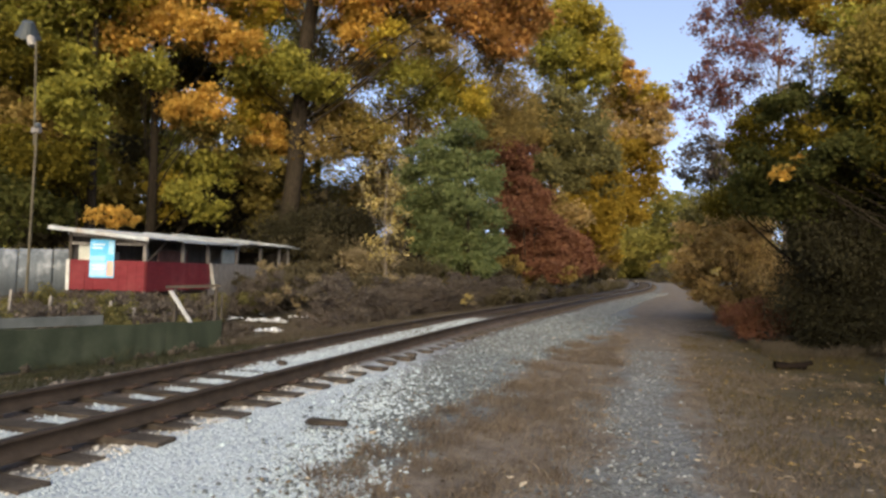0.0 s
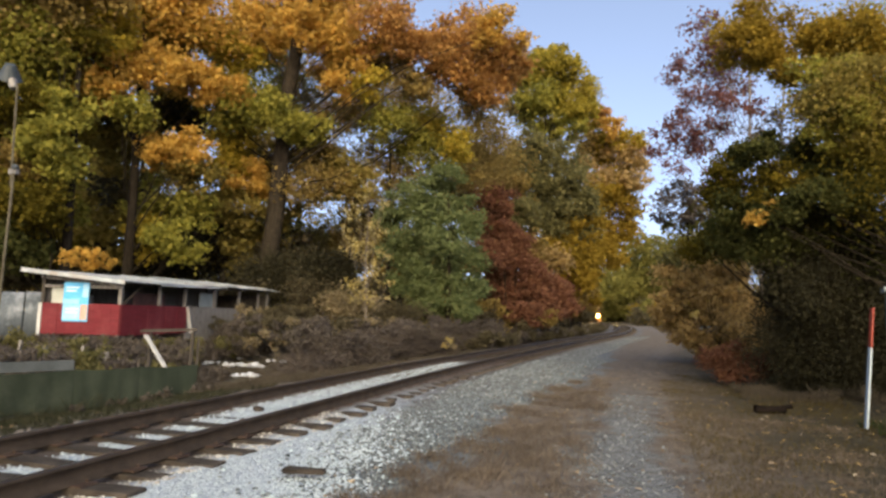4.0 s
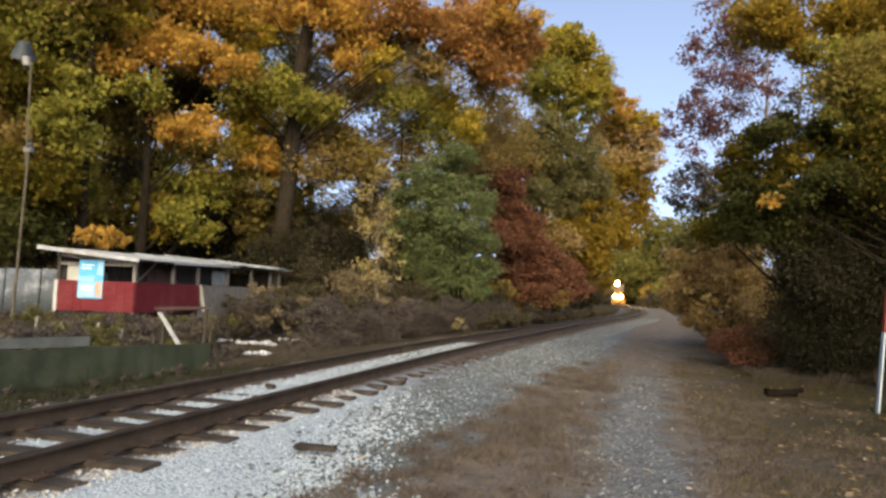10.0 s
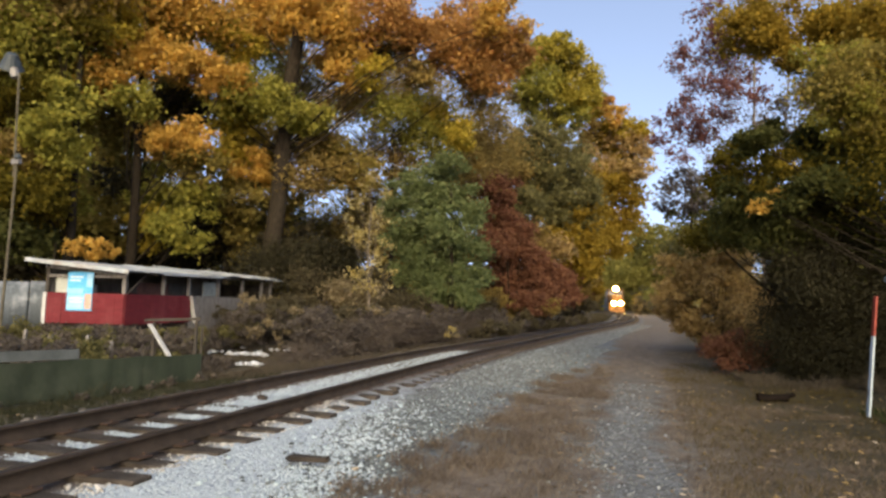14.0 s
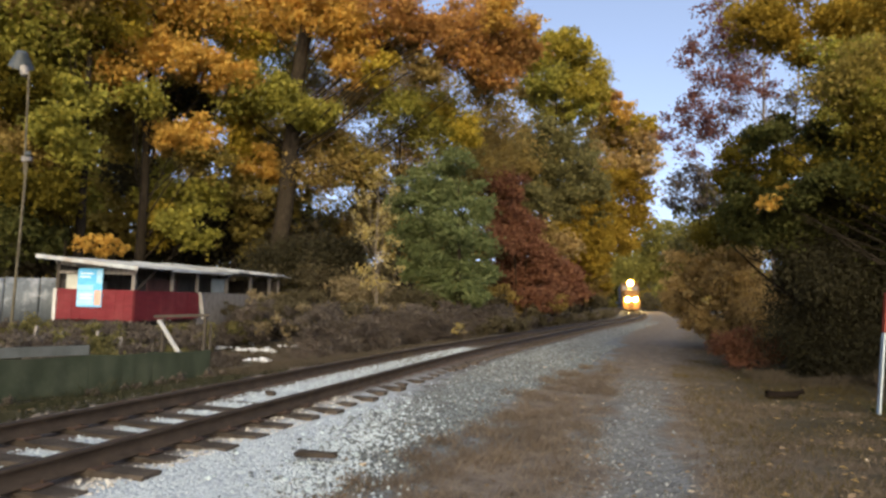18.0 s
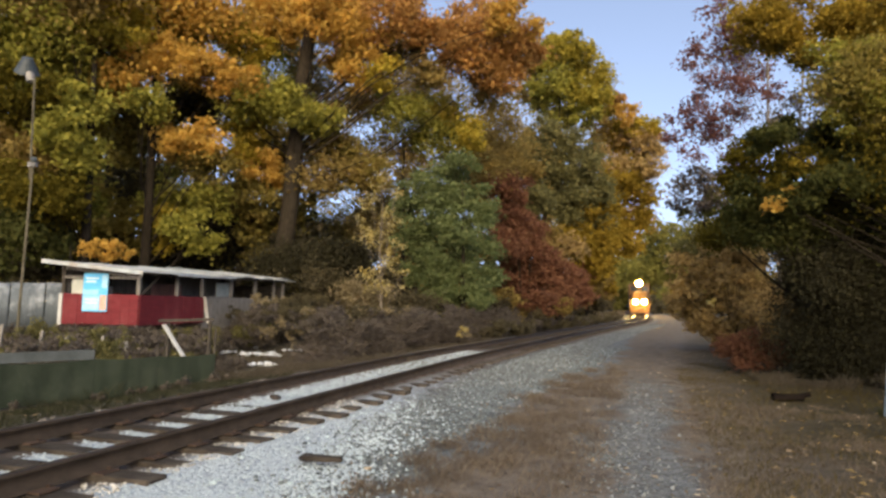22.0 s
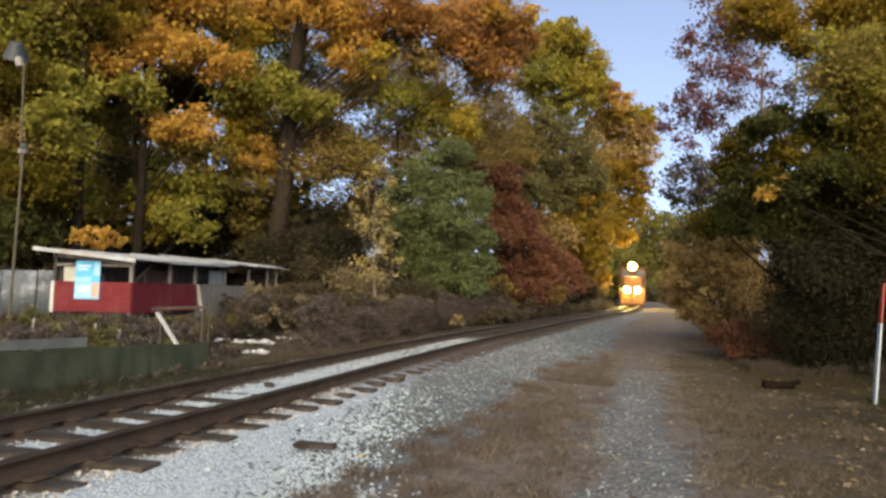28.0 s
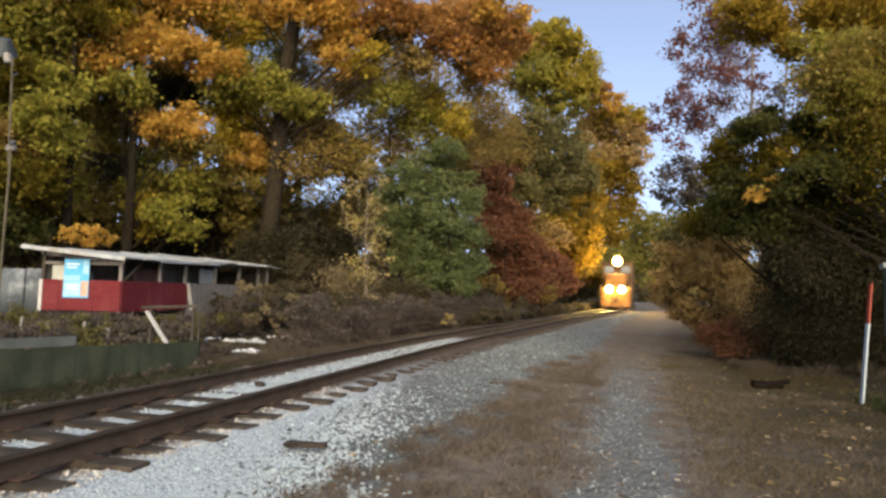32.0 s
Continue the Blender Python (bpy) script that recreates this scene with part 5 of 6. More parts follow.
idx = np.zeros(len(LEAF_KEYS), np.int32)
idx[kinds] = range(5)
tagged(new("undergrowth", raw_mesh("undergrowth", v, 4, [LEAF[k] for k in "UKBFA"], idx[m])), "brown and olive undergrowth along the foot of the woods", "undergrowth", kind="stuff")

tree("weed", "yellow-leaved weed by the far rail", "plant", (-7.0, 25.2), 0.6, 0.012, [(-7.0, 25.2, 0.35, 0.22, "L"), (-6.9, 25.3, 0.05, 0.2, "T"), (-7.15, 25.1, 0.1, 0.18, "L")], 0.07, 1.4, stems=2, twigs=4)

# brush heap of dead vines between the fence and the track
tw_v, tw_f, n0 = [], [], 0
for k in range(2600):
    yy = rng.uniform(15.5, 38)
    xx = float(line_x(yy)) - rng.uniform(3.2, 6.4)
    g0 = float(ground_z(np.array(xx), np.array(yy)))
    if xx < -9.9 and yy < 19.5:
        continue
    height = (1.0 + 0.85 * float(vnoise(xx, yy, 1.8, 41))) * min(1, (yy - 15.0) / 4)
    a = rng.random() * 6.283
    ln = rng.uniform(0.5, 1.3)
    z0 = g0 + rng.random() * height * 0.7
    v, f = limb_mesh("vine", (xx, yy, z0), (xx + math.cos(a) * ln * 0.7, yy + math.sin(a) * ln, z0 + rng.uniform(-0.2, 0.55) * ln), 0.012, 0.004, 0.22, None, 3, 4)
    tw_v.append(v)
    tw_f.append(f + n0)
    n0 += len(v)
heap = empty("brush_heap", "tangled heap of dead brown vines beside the track", "brush", (0, 0, 0), kind="stuff")
linked("vines", indexed_mesh("vines", np.concatenate(tw_v), np.concatenate(tw_f), [M["twig"]]), None, heap)["kind"] = "stuff"
cl = []
for k in range(120):
    yy = rng.uniform(6, 15)
    xx = -rng.uniform(11.2, 14.5)
    cl.append((xx, yy, float(ground_z(np.array(xx), np.array(yy))) + rng.uniform(0.2, 0.75), rng.uniform(0.28, 0.45), "VVH"[k % 3]))
for k in range(170):
    yy = rng.uniform(17, 44)
    xx = float(line_x(yy)) - rng.uniform(3.6, 6.4)
    if xx < -9.9 and yy < 19.5:
        continue
    cl.append((xx, yy, float(ground_z(np.array(xx), np.array(yy))) + rng.uniform(0.2, 1.5) * min(1, (yy - 14.0) / 4), rng.uniform(0.35, 0.62), "V"))
for k in range(26):
    s = rng.uniform(-7.5, 0.9)
    xx, yy = -9.0 + 0.388 * s + rng.uniform(0.12, 0.4), 11.0 + 0.922 * s
    cl.append((xx, yy, float(ground_z(np.array(xx), np.array(yy))) + rng.uniform(0.0, 0.12), rng.uniform(0.08, 0.2), "V"))
for k in range(45):
    yy = rng.uniform(13.2, 15.6)
    xx = -rng.uniform(10.4, 12.8)
    cl.append((xx, yy, float(ground_z(np.array(xx), np.array(yy))) + rng.uniform(0.0, 0.18), rng.uniform(0.2, 0.34), "V"))
for k in range(150):
    along = rng.random() < 0.55
    lx, ly = (rng.uniform(-3.2, 0.6), rng.uniform(-2.4, -0.45)) if along else (rng.uniform(0.35, 1.7), rng.uniform(-0.4, 9))
    xx, yy = -14.55 + 0.985 * lx - 0.17 * ly, 15.57 + 0.17 * lx + 0.985 * ly
    cl.append((xx, yy, rng.uniform(-0.35, 0.3), rng.uniform(0.26, 0.42), "VVH"[k % 3]))
for k in range(150):
    # bramble tangle that hides most of the bare side wall
    lx, ly = rng.uniform(0.5, 2.1), rng.uniform(4.5, 12.5)
    xx, yy = -14.55 + 0.985 * lx - 0.17 * ly, 15.57 + 0.17 * lx + 0.985 * ly
    zz = -0.3 + 1.65 * rng.random() * min(1, (ly - 3.9) / 1.6)
    cl.append((xx, yy, zz, rng.uniform(0.26, 0.42), "UTU"[k % 3] if zz > 0.95 and k % 2 else "V" if zz < 0.7 else "U"))
for k in range(7):
    yy = rng.uniform(18.5, 24)
    xx, top = float(line_x(yy)) - rng.uniform(5.8, 6.8), rng.uniform(1.0, 1.7)
    for i in range(7):
        cl.append((xx + 0.13 * i + 0.05 * rng.normal(), yy - 0.05 * i, float(ground_z(np.array(xx), np.array(yy))) + top * (1 - 0.12 * i), rng.uniform(0.08, 0.15), "T"))
for k in range(120):
    yy = rng.uniform(17.5, 29)
    xx = float(line_x(yy)) - rng.uniform(5.4, 7)
    cl.append((xx, yy, float(ground_z(np.array(xx), np.array(yy))) + rng.uniform(0.9, 1.7), rng.uniform(0.16, 0.3), "UVTU"[k % 4]))
v, m = leaf_cloud(cl, 0.075, 3.6)
idx = np.zeros(len(LEAF_KEYS), np.int32)
idx[[LEAF_KEYS.index(k) for k in "VTUH"]] = range(4)
linked("dry_leaves", raw_mesh("dry_leaves", v, 4, [LEAF[k] for k in "VTUH"], idx[m]), None, heap)["kind"] = "stuff"

# ---- open shed ----
shed = empty("shed", "long open-sided shed with red half walls and a pale sloping roof", "shed", (-14.55, 15.57, -0.38), rz=9.8)
# shed space: x to the left is the front's far end (-2.6), y runs along the long side
W, L, R0, R1 = -2.55, 11.3, 0.86, 1.77
CLIMB = 0.018  # the roof climbs towards the far end


def plank_wall(parent, axis, a, b, fixed, z0, z1, mat, step=0.14, t=0.022):
    """Upright boards, each a piece of its own."""
    n = max(1, round((b - a) / step))
    for i in range(n):
        p, q = a + (b - a) * i / n + 0.003, a + (b - a) * (i + 1) / n - 0.003
        j = random.uniform(-0.006, 0.006)
        bm = box(p, q, fixed - t / 2 + j, fixed + t / 2 + j, z0 + random.uniform(-0.02, 0.01), z1 + random.uniform(-0.008, 0.008)) if axis == "x" else \
            box(fixed - t / 2 + j, fixed + t / 2 + j, p, q, z0 + random.uniform(-0.02, 0.01), z1 + random.uniform(-0.008, 0.008))
        part("board", bm, mat, parent)


front = part("front_wall", box(W, 0, -0.07, -0.055, R0, R1), M["red_paint"], shed, "faded red half wall")
plank_wall(front, "x", W, 0.02, -0.09, R0, R1, M["red_paint"], 0.3)
sidew = part("side_wall", box(0.003, 0.012, -0.05, 3.78, R0, R1), M["red_paint"], shed, "faded red half wall")
plank_wall(sidew, "y", -0.05, 3.78, 0.03, R0, R1, M["red_paint"], 0.36)
greyw = part("rear_side_wall", box(-0.06, -0.02, 3.83, L, R0 - 0.3, R1), M["grey_wood"], shed, "bare grey board half wall")
plank_wall(greyw, "y", 4.35, L, -0.005, R0 - 0.3, R1, M["grey_wood"], 0.4)
for yy in (0.0, 2.1, 3.75, 6.0, 8.2, 10.2, L):
    part("post", beam((-0.05, yy, R0 - 0.05), (-0.05, yy, 2.48 + CLIMB * yy), 0.1, 0.1), M["grey_wood"], shed)
    part("stilt", beam((-0.08, yy, 0), (-0.08, yy, R0 - 0.052), 0.1, 0.1), M["dark_wood"], shed)
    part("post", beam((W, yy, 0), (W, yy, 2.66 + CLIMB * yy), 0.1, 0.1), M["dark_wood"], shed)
part("post", beam((W / 2, 0, 0), (W / 2, 0, R0), 0.1, 0.1), M["dark_wood"], shed)
part("corner_trim", box(W - 0.05, W + 0.06, -0.135, -0.107, R0 - 0.1, R1), M["white_wood"], shed, "white-painted corner board")
part("diagonal_trim", beam((0.07, 3.7, R1), (0.07, 4.08, R0 - 0.05), 0.13, 0.03), M["white_wood"], shed, "white-painted slanting board")
part("header", beam((W - 0.1, -0.02, 2.6), (0.05, -0.02, 2.36), 0.04, 0.16), M["grey_wood"], shed)
part("header", beam((-0.02, 0, 2.42), (-0.02, L, 2.42 + CLIMB * L), 0.14, 0.05), M["grey_wood"], shed)
part("rail", beam((W, -0.02, 2.28), (0, -0.02, 2.28), 0.05, 0.08), M["grey_wood"], shed)
part("rear_wall", box(W - 0.04, W, 0.05, L, 0.5, 2.66), M["grey_wood"], shed)
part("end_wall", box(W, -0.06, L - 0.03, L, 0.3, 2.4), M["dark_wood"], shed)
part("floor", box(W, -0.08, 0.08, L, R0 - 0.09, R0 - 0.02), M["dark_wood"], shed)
part("cream_panel", box(W + 0.2, W + 0.95, 0.07, 0.10, R1, R1 + 0.52, 0.004), M["cream"], shed, "cream board behind the opening")
part("grey_panel", box(-0.12, -0.09, 4.9, 5.9, R1 + 0.03, R1 + 0.55, 0.004), M["pale_panel"], shed, "pale grey board hung in the opening")
part("hanging_panel", box(-0.6, -0.57, 1.5, 3.3, R1 - 0.1, R1 + 0.4, 0.004), M["tarp_brown"], shed, "dull red-brown sheet hung inside")
part("eave_board", beam((0.43, 1.3, 2.45), (0.43, 5.4, 2.44 + CLIMB * 5), 0.03, 0.09), M["roof"], shed, "pale board under the eave")
part("brace", beam((-0.05, 0.15, R1), (-0.05, 1.1, 2.4), 0.07, 0.04), M["dark_wood"], shed)
# mono-pitch roof in sheets, uneven at the far end
yy = -0.55
k = 0
while yy < L + 0.3:
    w = random.uniform(0.85, 1.05)
    dz = random.uniform(-0.015, 0.025) * (1 + (yy > 4) * 1.5)
    bm = bmesh.new()
    box(W - 0.36, 0.40 + random.uniform(-0.05, 0.08), yy, yy + w + 0.03, -0.014, 0.014, 0.004, bm)
    for v in bm.verts:
        v.co.z += 2.50 - 0.095 * v.co.x + dz + CLIMB * max(v.co.y, 0)
    part("roof_sheet", bm, M["roof"], shed)
    k += 1
    yy += w
part("fascia", beam((W - 0.36, -0.57, 2.74), (0.42, -0.57, 2.42), 0.025, 0.12), M["roof"], shed, "pale grey fascia board")
for yy in (1.2, 3.4, 5.6, 7.8, 10.0):
    part("rafter", beam((W - 0.3, yy, 2.72 + CLIMB * yy), (0.3, yy, 2.41 + CLIMB * yy), 0.05, 0.1), M["dark_wood"], shed)

# poster on the front wall: unreadable writing as bars
poster = empty("poster", "sky-blue poster with pale bands hung on the shed's front", "poster", (-14.54, 15.51, -0.38), rz=9.8)
px0, px1, pz0, pz1 = -1.8, -0.98, 1.24, 2.4
part("sheet", box(px0, px1, -0.085, -0.078, pz0, pz1, 0.002), M["poster_blue"], poster)
part("lower_panel", box(px0 + 0.02, px1 - 0.27, -0.0876, -0.0855, pz0 + 0.05, pz0 + 0.47), M["poster_pale"], poster, "paler lower panel")
part("pale_band", box(px0 + 0.03, px1 - 0.3, -0.089, -0.0855, pz0 + 0.5, pz0 + 0.66), M["poster_pale"], poster)
part("peach_area", box(px1 - 0.24, px1 - 0.02, -0.089, -0.0855, pz0 + 0.05, pz0 + 0.5), M["poster_skin"], poster)
part("peach_area", box(px1 - 0.2, px1 - 0.02, -0.089, -0.0855, pz0 + 0.72, pz1 - 0.05), M["poster_pale"], poster)
for i, (a, b, z) in enumerate([(0.08, 0.5, 0.98), (0.08, 0.42, 0.88), (0.1, 0.55, 0.34), (0.1, 0.5, 0.24)]):
    part("text_bar", box(px0 + a, px0 + b, -0.0905, -0.088 if z < 0.6 else -0.0855, pz0 + z, pz0 + z + 0.05), M["poster_white"], poster)

# boards lying about the shed
def board(label, p, q, w, mat, name="plank"):
    m = Vector(p)
    ob = empty(name, label, name.split("_")[-1], p)
    part("board", beam((0, 0, 0), Vector(q) - m, w, 0.03), mat, ob)
    return ob


board("white-painted plank leaning behind the fence", (-9.04, 11.64, -0.62), (-10.2, 11.67, 0.72), 0.11, M["white_wood"])
old_rail = empty("old_rail", "dark weathered wooden rail on two stakes behind the fence", "rail", (-10.25, 11.75, -0.6))
part("beam", beam((-0.1, -0.07, 1.4), (0.85, 0.6, 1.45), 0.07, 0.06), M["dark_wood"], old_rail)
part("stake", beam((0.03, 0.1, -0.1), (0.03, 0.1, 1.36), 0.06, 0.06), M["dark_wood"], old_rail)
part("stake", beam((0.75, 0.6, -0.1), (0.75, 0.6, 1.4), 0.06, 0.06), M["dark_wood"], old_rail)

for sx, sy, sh, tilt in ((-14.9, 12.6, 0.95, 4), (-14.1, 12.75, 0.9, -6), (-13.2, 12.9, 0.98, 3), (-12.55, 13.1, 0.85, -4), (-15.9, 12.3, 1.0, 2)):
    gz = float(ground_z(np.array(sx), np.array(sy)))
    old_stake = empty("old_stake", "short grey weathered stake standing in dead brush", "stake", (sx, sy, gz - 0.05), group="old stakes in the brush")
    part("stake", beam((0, 0, 0), (math.sin(radians(tilt)) * sh, 0.02, sh), 0.07, 0.06), M["grey_wood"], old_stake)

# ---- low fence with green windscreen beyond the track ----
fence = empty("fence", "low fence with dull green windscreen fabric and a blue-grey top board", "fence", (-9.0, 11.0, -0.62), rz=-22.8)
fy = [-10.8, -9.0, -7.2, -5.4, -3.6, -1.8, -0.6, 0.62]
for i, yy in enumerate(fy):
    part("post", rod((0, yy, -0.1), (random.uniform(-0.03, 0.03), yy, 0.95 if i < 7 else 1.3), 0.026), M["dark_wood"], fence)
    if i < len(fy) - 1:
        n, mrows = 14, 6
        vs = [((0.045 + 0.02 * math.sin(a * 1.7 + i) * (1 - b / mrows) + 0.015 * random.random()), yy + (fy[i + 1] - yy) * a / n, 0.04 + (0.74 - 0.03 * math.sin(math.pi * a / n) - 0.02 * max(0, yy + (fy[i + 1] - yy) * a / n) ** 2) * b / mrows) for b in range(mrows + 1) for a in range(n + 1)]
        fs = [(b * (n + 1) + a, b * (n + 1) + a + 1, (b + 1) * (n + 1) + a + 1, (b + 1) * (n + 1) + a) for b in range(mrows) for a in range(n)]
        me = indexed_mesh("windscreen", np.array(vs), fs, [M["mesh_green"]], True)
        linked("windscreen", me, None, fence)
for i in range(5):
    part("top_board", box(0.03, 0.06, fy[i] + 0.01, fy[i + 1] - 0.01, 0.775, 1.0 - 0.012 * i, 0.004), M["blue_board"], fence)
tarp = empty("tarp_scrap", "faded teal scrap of tarpaulin hanging on the fence", "tarp", (-10.45, 7.3, -0.12), rz=-22.8)
bm = bmesh.new()
bmesh.ops.create_grid(bm, x_segments=6, y_segments=6, size=0.5)
for v in bm.verts:
    a, b = v.co.x + 0.5, v.co.y + 0.5
    v.co = Vector((0.03 + 0.02 * math.sin(a * 9), 0.45 * a * (0.45 + 0.55 * b), 0.34 * b - 0.05 * a))
bmesh.ops.solidify(bm, geom=bm.faces[:], thickness=0.004)
part("sheet", bm, M["teal"], tarp)

s_along, off = rng.uniform(-10.5, 0.6, 9000), np.abs(rng.normal(size=9000)) * 0.22 + 0.06
keep = vnoise(s_along, off, 0.6, 61) > 0.42
s_along, off = s_along[keep], off[keep]
blades("weeds", -9.0 + 0.388 * s_along + 0.922 * off, 11.0 + 0.922 * s_along - 0.388 * off, 0.08 + 0.3 * vnoise(s_along, off, 0.8, 63) ** 2, 0.003, GREEN_GRASS, "dull green weeds growing along the low fence", 0.9)
s_along, off = rng.uniform(0.8, 6.5, 14000), rng.normal(size=14000) * 0.8 - 0.3
keep = vnoise(s_along, off, 0.5, 67) > 0.35
s_along, off = s_along[keep], off[keep]
blades("weeds", -9.0 + 0.388 * s_along + 0.922 * off, 11.0 + 0.922 * s_along - 0.388 * off, 0.05 + 0.14 * vnoise(s_along, off, 0.9, 65), 0.003, DULL_GRASS, "dry brown weeds past the end of the low fence", 1.0)

# ---- sheet-metal fence behind, lamp pole ----
metal = empty("sheet_metal_fence", "weathered pale grey corrugated metal fence behind the shed", "fence", (-18.6, 15.0, 0.2), rz=42)
for i in range(9):
    n = 16
    vs, fs = [], []
    for k in range(n + 1):
        for z in (0, 1.5 + 0.03 * math.sin(i * 2.1)):
            vs.append((-6.0 + i * 0.95 + 0.93 * k / n, 0.008 * math.sin(k * math.pi / 2), z))
    for k in range(n):
        fs.append((2 * k, 2 * k + 2, 2 * k + 3, 2 * k + 1))
    me = indexed_mesh("sheet", np.array(vs), fs, [M["sheet_metal"]])
    ob = linked("sheet", me, None, metal)
    so = ob.modifiers.new("thickness", "SOLIDIFY")
    so.thickness = 0.004
for i in range(5):
    part("post", rod((-6 + i * 2.1, 0.06, -0.8), (-6 + i * 2.1, 0.06, 1.45), 0.04), M["steel"], metal)

pole = empty("lamp_pole", "tall thin weathered pole carrying a grey lamp shade", "lamp post", (-16.72, 13.42, -0.4))
part("lower_pole", rod((0, 0, 0), (0.16, -0.05, 5.6), 0.04, 0.03, 10), M["pole_wood"], pole)
part("upper_pole", rod((0.05, -0.02, 5.0), (0.02, -0.1, 7.95), 0.034, 0.028, 10), M["pole_wood"], pole)
part("bracket", box(-0.02, 0.26, -0.09, 0.03, 5.35, 5.5, 0.01), M["steel"], pole)
part("insulator", dome((0.2, -0.06, 5.55), 0.09, 0.09), M["lamp_grey"], pole)
bm = bmesh.new()
bmesh.ops.create_cone(bm, cap_ends=True, segments=16, radius1=0.33, radius2=0.13, depth=0.45)
bmesh.ops.transform(bm, matrix=pose(-0.3, -0.1, 8.35, 20, 25, 0), verts=bm.verts)
part("shade", bm, M["lamp_grey"], pole, "blue-grey lamp shade")
part("collar", rod((-0.12, -0.1, 7.85), (-0.2, -0.1, 8.1), 0.1, 0.13, 12), M["steel"], pole)

# ---- marker stake and cabinet ----
stake = empty("marker_stake", "white plastic marker stake with an orange-red top band", "marker", (3.44, 11.18, -0.23))
tip = Vector((0.15, 0.0, 1.84))
part("shaft", beam((0, 0, 0), tip * 0.67, 0.115, 0.03, 0.008), M["stake_white"], stake)
part("band", beam(tip * 0.672, tip, 0.117, 0.032, 0.008), M["stake_red"], stake, "orange-red band")
for i in range(3):
    p = tip * (0.17 + 0.022 * i)
    part("text_bar", box(p.x - 0.03, p.x + 0.025, -0.02, -0.0165, p.z, p.z + 0.018), M["ink"], stake)

cabinet = empty("utility_cabinet", "green-grey trackside cabinet with a pale lid on a post", "cabinet", (4.55, 11.9, -0.22), rz=-14)
part("body", box(-0.5, 0.5, -0.28, 0.28, 1.0, 2.1, 0.02), M["cabinet"], cabinet)
part("lid", box(-0.55, 0.55, -0.34, 0.34, 2.1, 2.19, 0.02), M["cabinet_lid"], cabinet, "pale overhanging lid")
door = part("door", box(-0.44, 0.44, -0.302, -0.28, 1.06, 2.03, 0.008), M["cabinet"], cabinet)
part("handle", box(0.33, 0.37, -0.335, -0.302, 1.4, 1.6, 0.006), M["steel"], door)
for zz in (1.15, 1.85):
    part("hinge", rod((-0.45, -0.31, zz - 0.06), (-0.45, -0.31, zz + 0.06), 0.014), M["steel"], door)
for xx in (-0.1, 0.3):
    part("leg", rod((xx, 0, 0), (xx, 0, 1.0), 0.055, None, 12), M["steel"], cabinet)

# ---- loose things ----
log = empty("charred_log", "short charred black log lying on leaf litter", "log", (2.1, 12.25, -0.2))
v, f = limb_mesh("log", (0, 0, 0.06), (0.5, 0.1, 0.055), 0.075, 0.06, 0.06, None, 9, 8)
part_me = indexed_mesh("body", v, f, [M["char"]], True)
linked("body", part_me, None, log)
v, f = limb_mesh("stub", (0.44, 0.1, 0.08), (0.6, 0.06, 0.13), 0.05, 0.035, 0.05, None, 6, 4)
linked("stub", indexed_mesh("stub", v, f, [M["char"]], True), None, log)

chunk = empty("tie_fragment", "broken piece of old wooden tie lying on ballast", "wood", (-2.93, 5.55, -0.2), rz=12)
bm = box(-0.19, 0.19, -0.055, 0.055, 0.0, 0.04, 0.008)
for v in bm.verts:
    v.co += Vector((random.uniform(-0.03, 0.03), random.uniform(-0.012, 0.012), random.uniform(-0.008, 0.012)))
part("block", bm, M["tie"], chunk)
LITTER = [(-12.75 + 0.42 * rng.normal(), 19.2 + 0.3 * rng.normal(), rng.uniform(0.15, 0.45)) for k in range(11)] + [(-10.45 + 0.22 * rng.normal(), 16.1 + 0.12 * rng.normal(), rng.uniform(0.12, 0.26)) for k in range(5)] + [(-13.3 + 0.8 * rng.normal(), 21.5 + 0.5 * rng.normal(), rng.uniform(0.08, 0.22)) for k in range(6)]
for (lx, ly, ls) in LITTER:
    ob = empty("plastic_litter", "crumpled white plastic litter by the brush", "litter", (lx, ly, float(ground_z(np.array(lx), np.array(ly))) + 0.06), group="litter by the brush")
    bm = bmesh.new()
    bmesh.ops.create_icosphere(bm, subdivisions=2, radius=1)
    spin = random.random() * 6.283
    for v in bm.verts:
        k = 0.35 + 0.9 * random.random()
        q = Matrix.Rotation(spin, 3, "Z") @ Vector((v.co.x * ls * k, v.co.y * ls * 0.55 * k, 0))
        v.co = Vector((q.x, q.y, v.co.z * 0.06 * random.uniform(0.1, 1.5)))
    part("sheet", bm, M["litter_white"], ob)

rock = empty("rock", "brown rock lying on the ballast between the rails", "rock", (-5.26, 8.44, -0.17))
bm = bmesh.new()
bmesh.ops.create_icosphere(bm, subdivisions=2, radius=1)
for v in bm.verts:
    k = 0.8 + 0.35 * noise.noise(v.co * 1.3)
    v.co = Vector((v.co.x * 0.11 * k, v.co.y * 0.09 * k, v.co.z * 0.06 * k + 0.03))
part("body", bm, M["tie"], rock)
for i, (sx, sy, rz, tilt) in enumerate(((-9.2, 41.0, 20, 12), (-8.3, 43.0, 70, -8), (-9.6, 45.0, -15, 5))):
    slab = empty("concrete_block", "broken weathered concrete block lying by the track", "block", (sx, sy, float(ground_z(np.array(sx), np.array(sy)))), group="broken blocks by the track")
    slab.matrix_basis = slab.matrix_basis @ pose(0, 0, 0, tilt, 0, rz)
    bm = box(-0.95, 0.95, -0.45, 0.45, -0.05, 0.3, 0.03)
    for v in bm.verts:
        v.co += Vector((random.uniform(-0.08, 0.08), random.uniform(-0.06, 0.06), random.uniform(-0.03, 0.03)))
    part("body", bm, M["concrete"], slab)

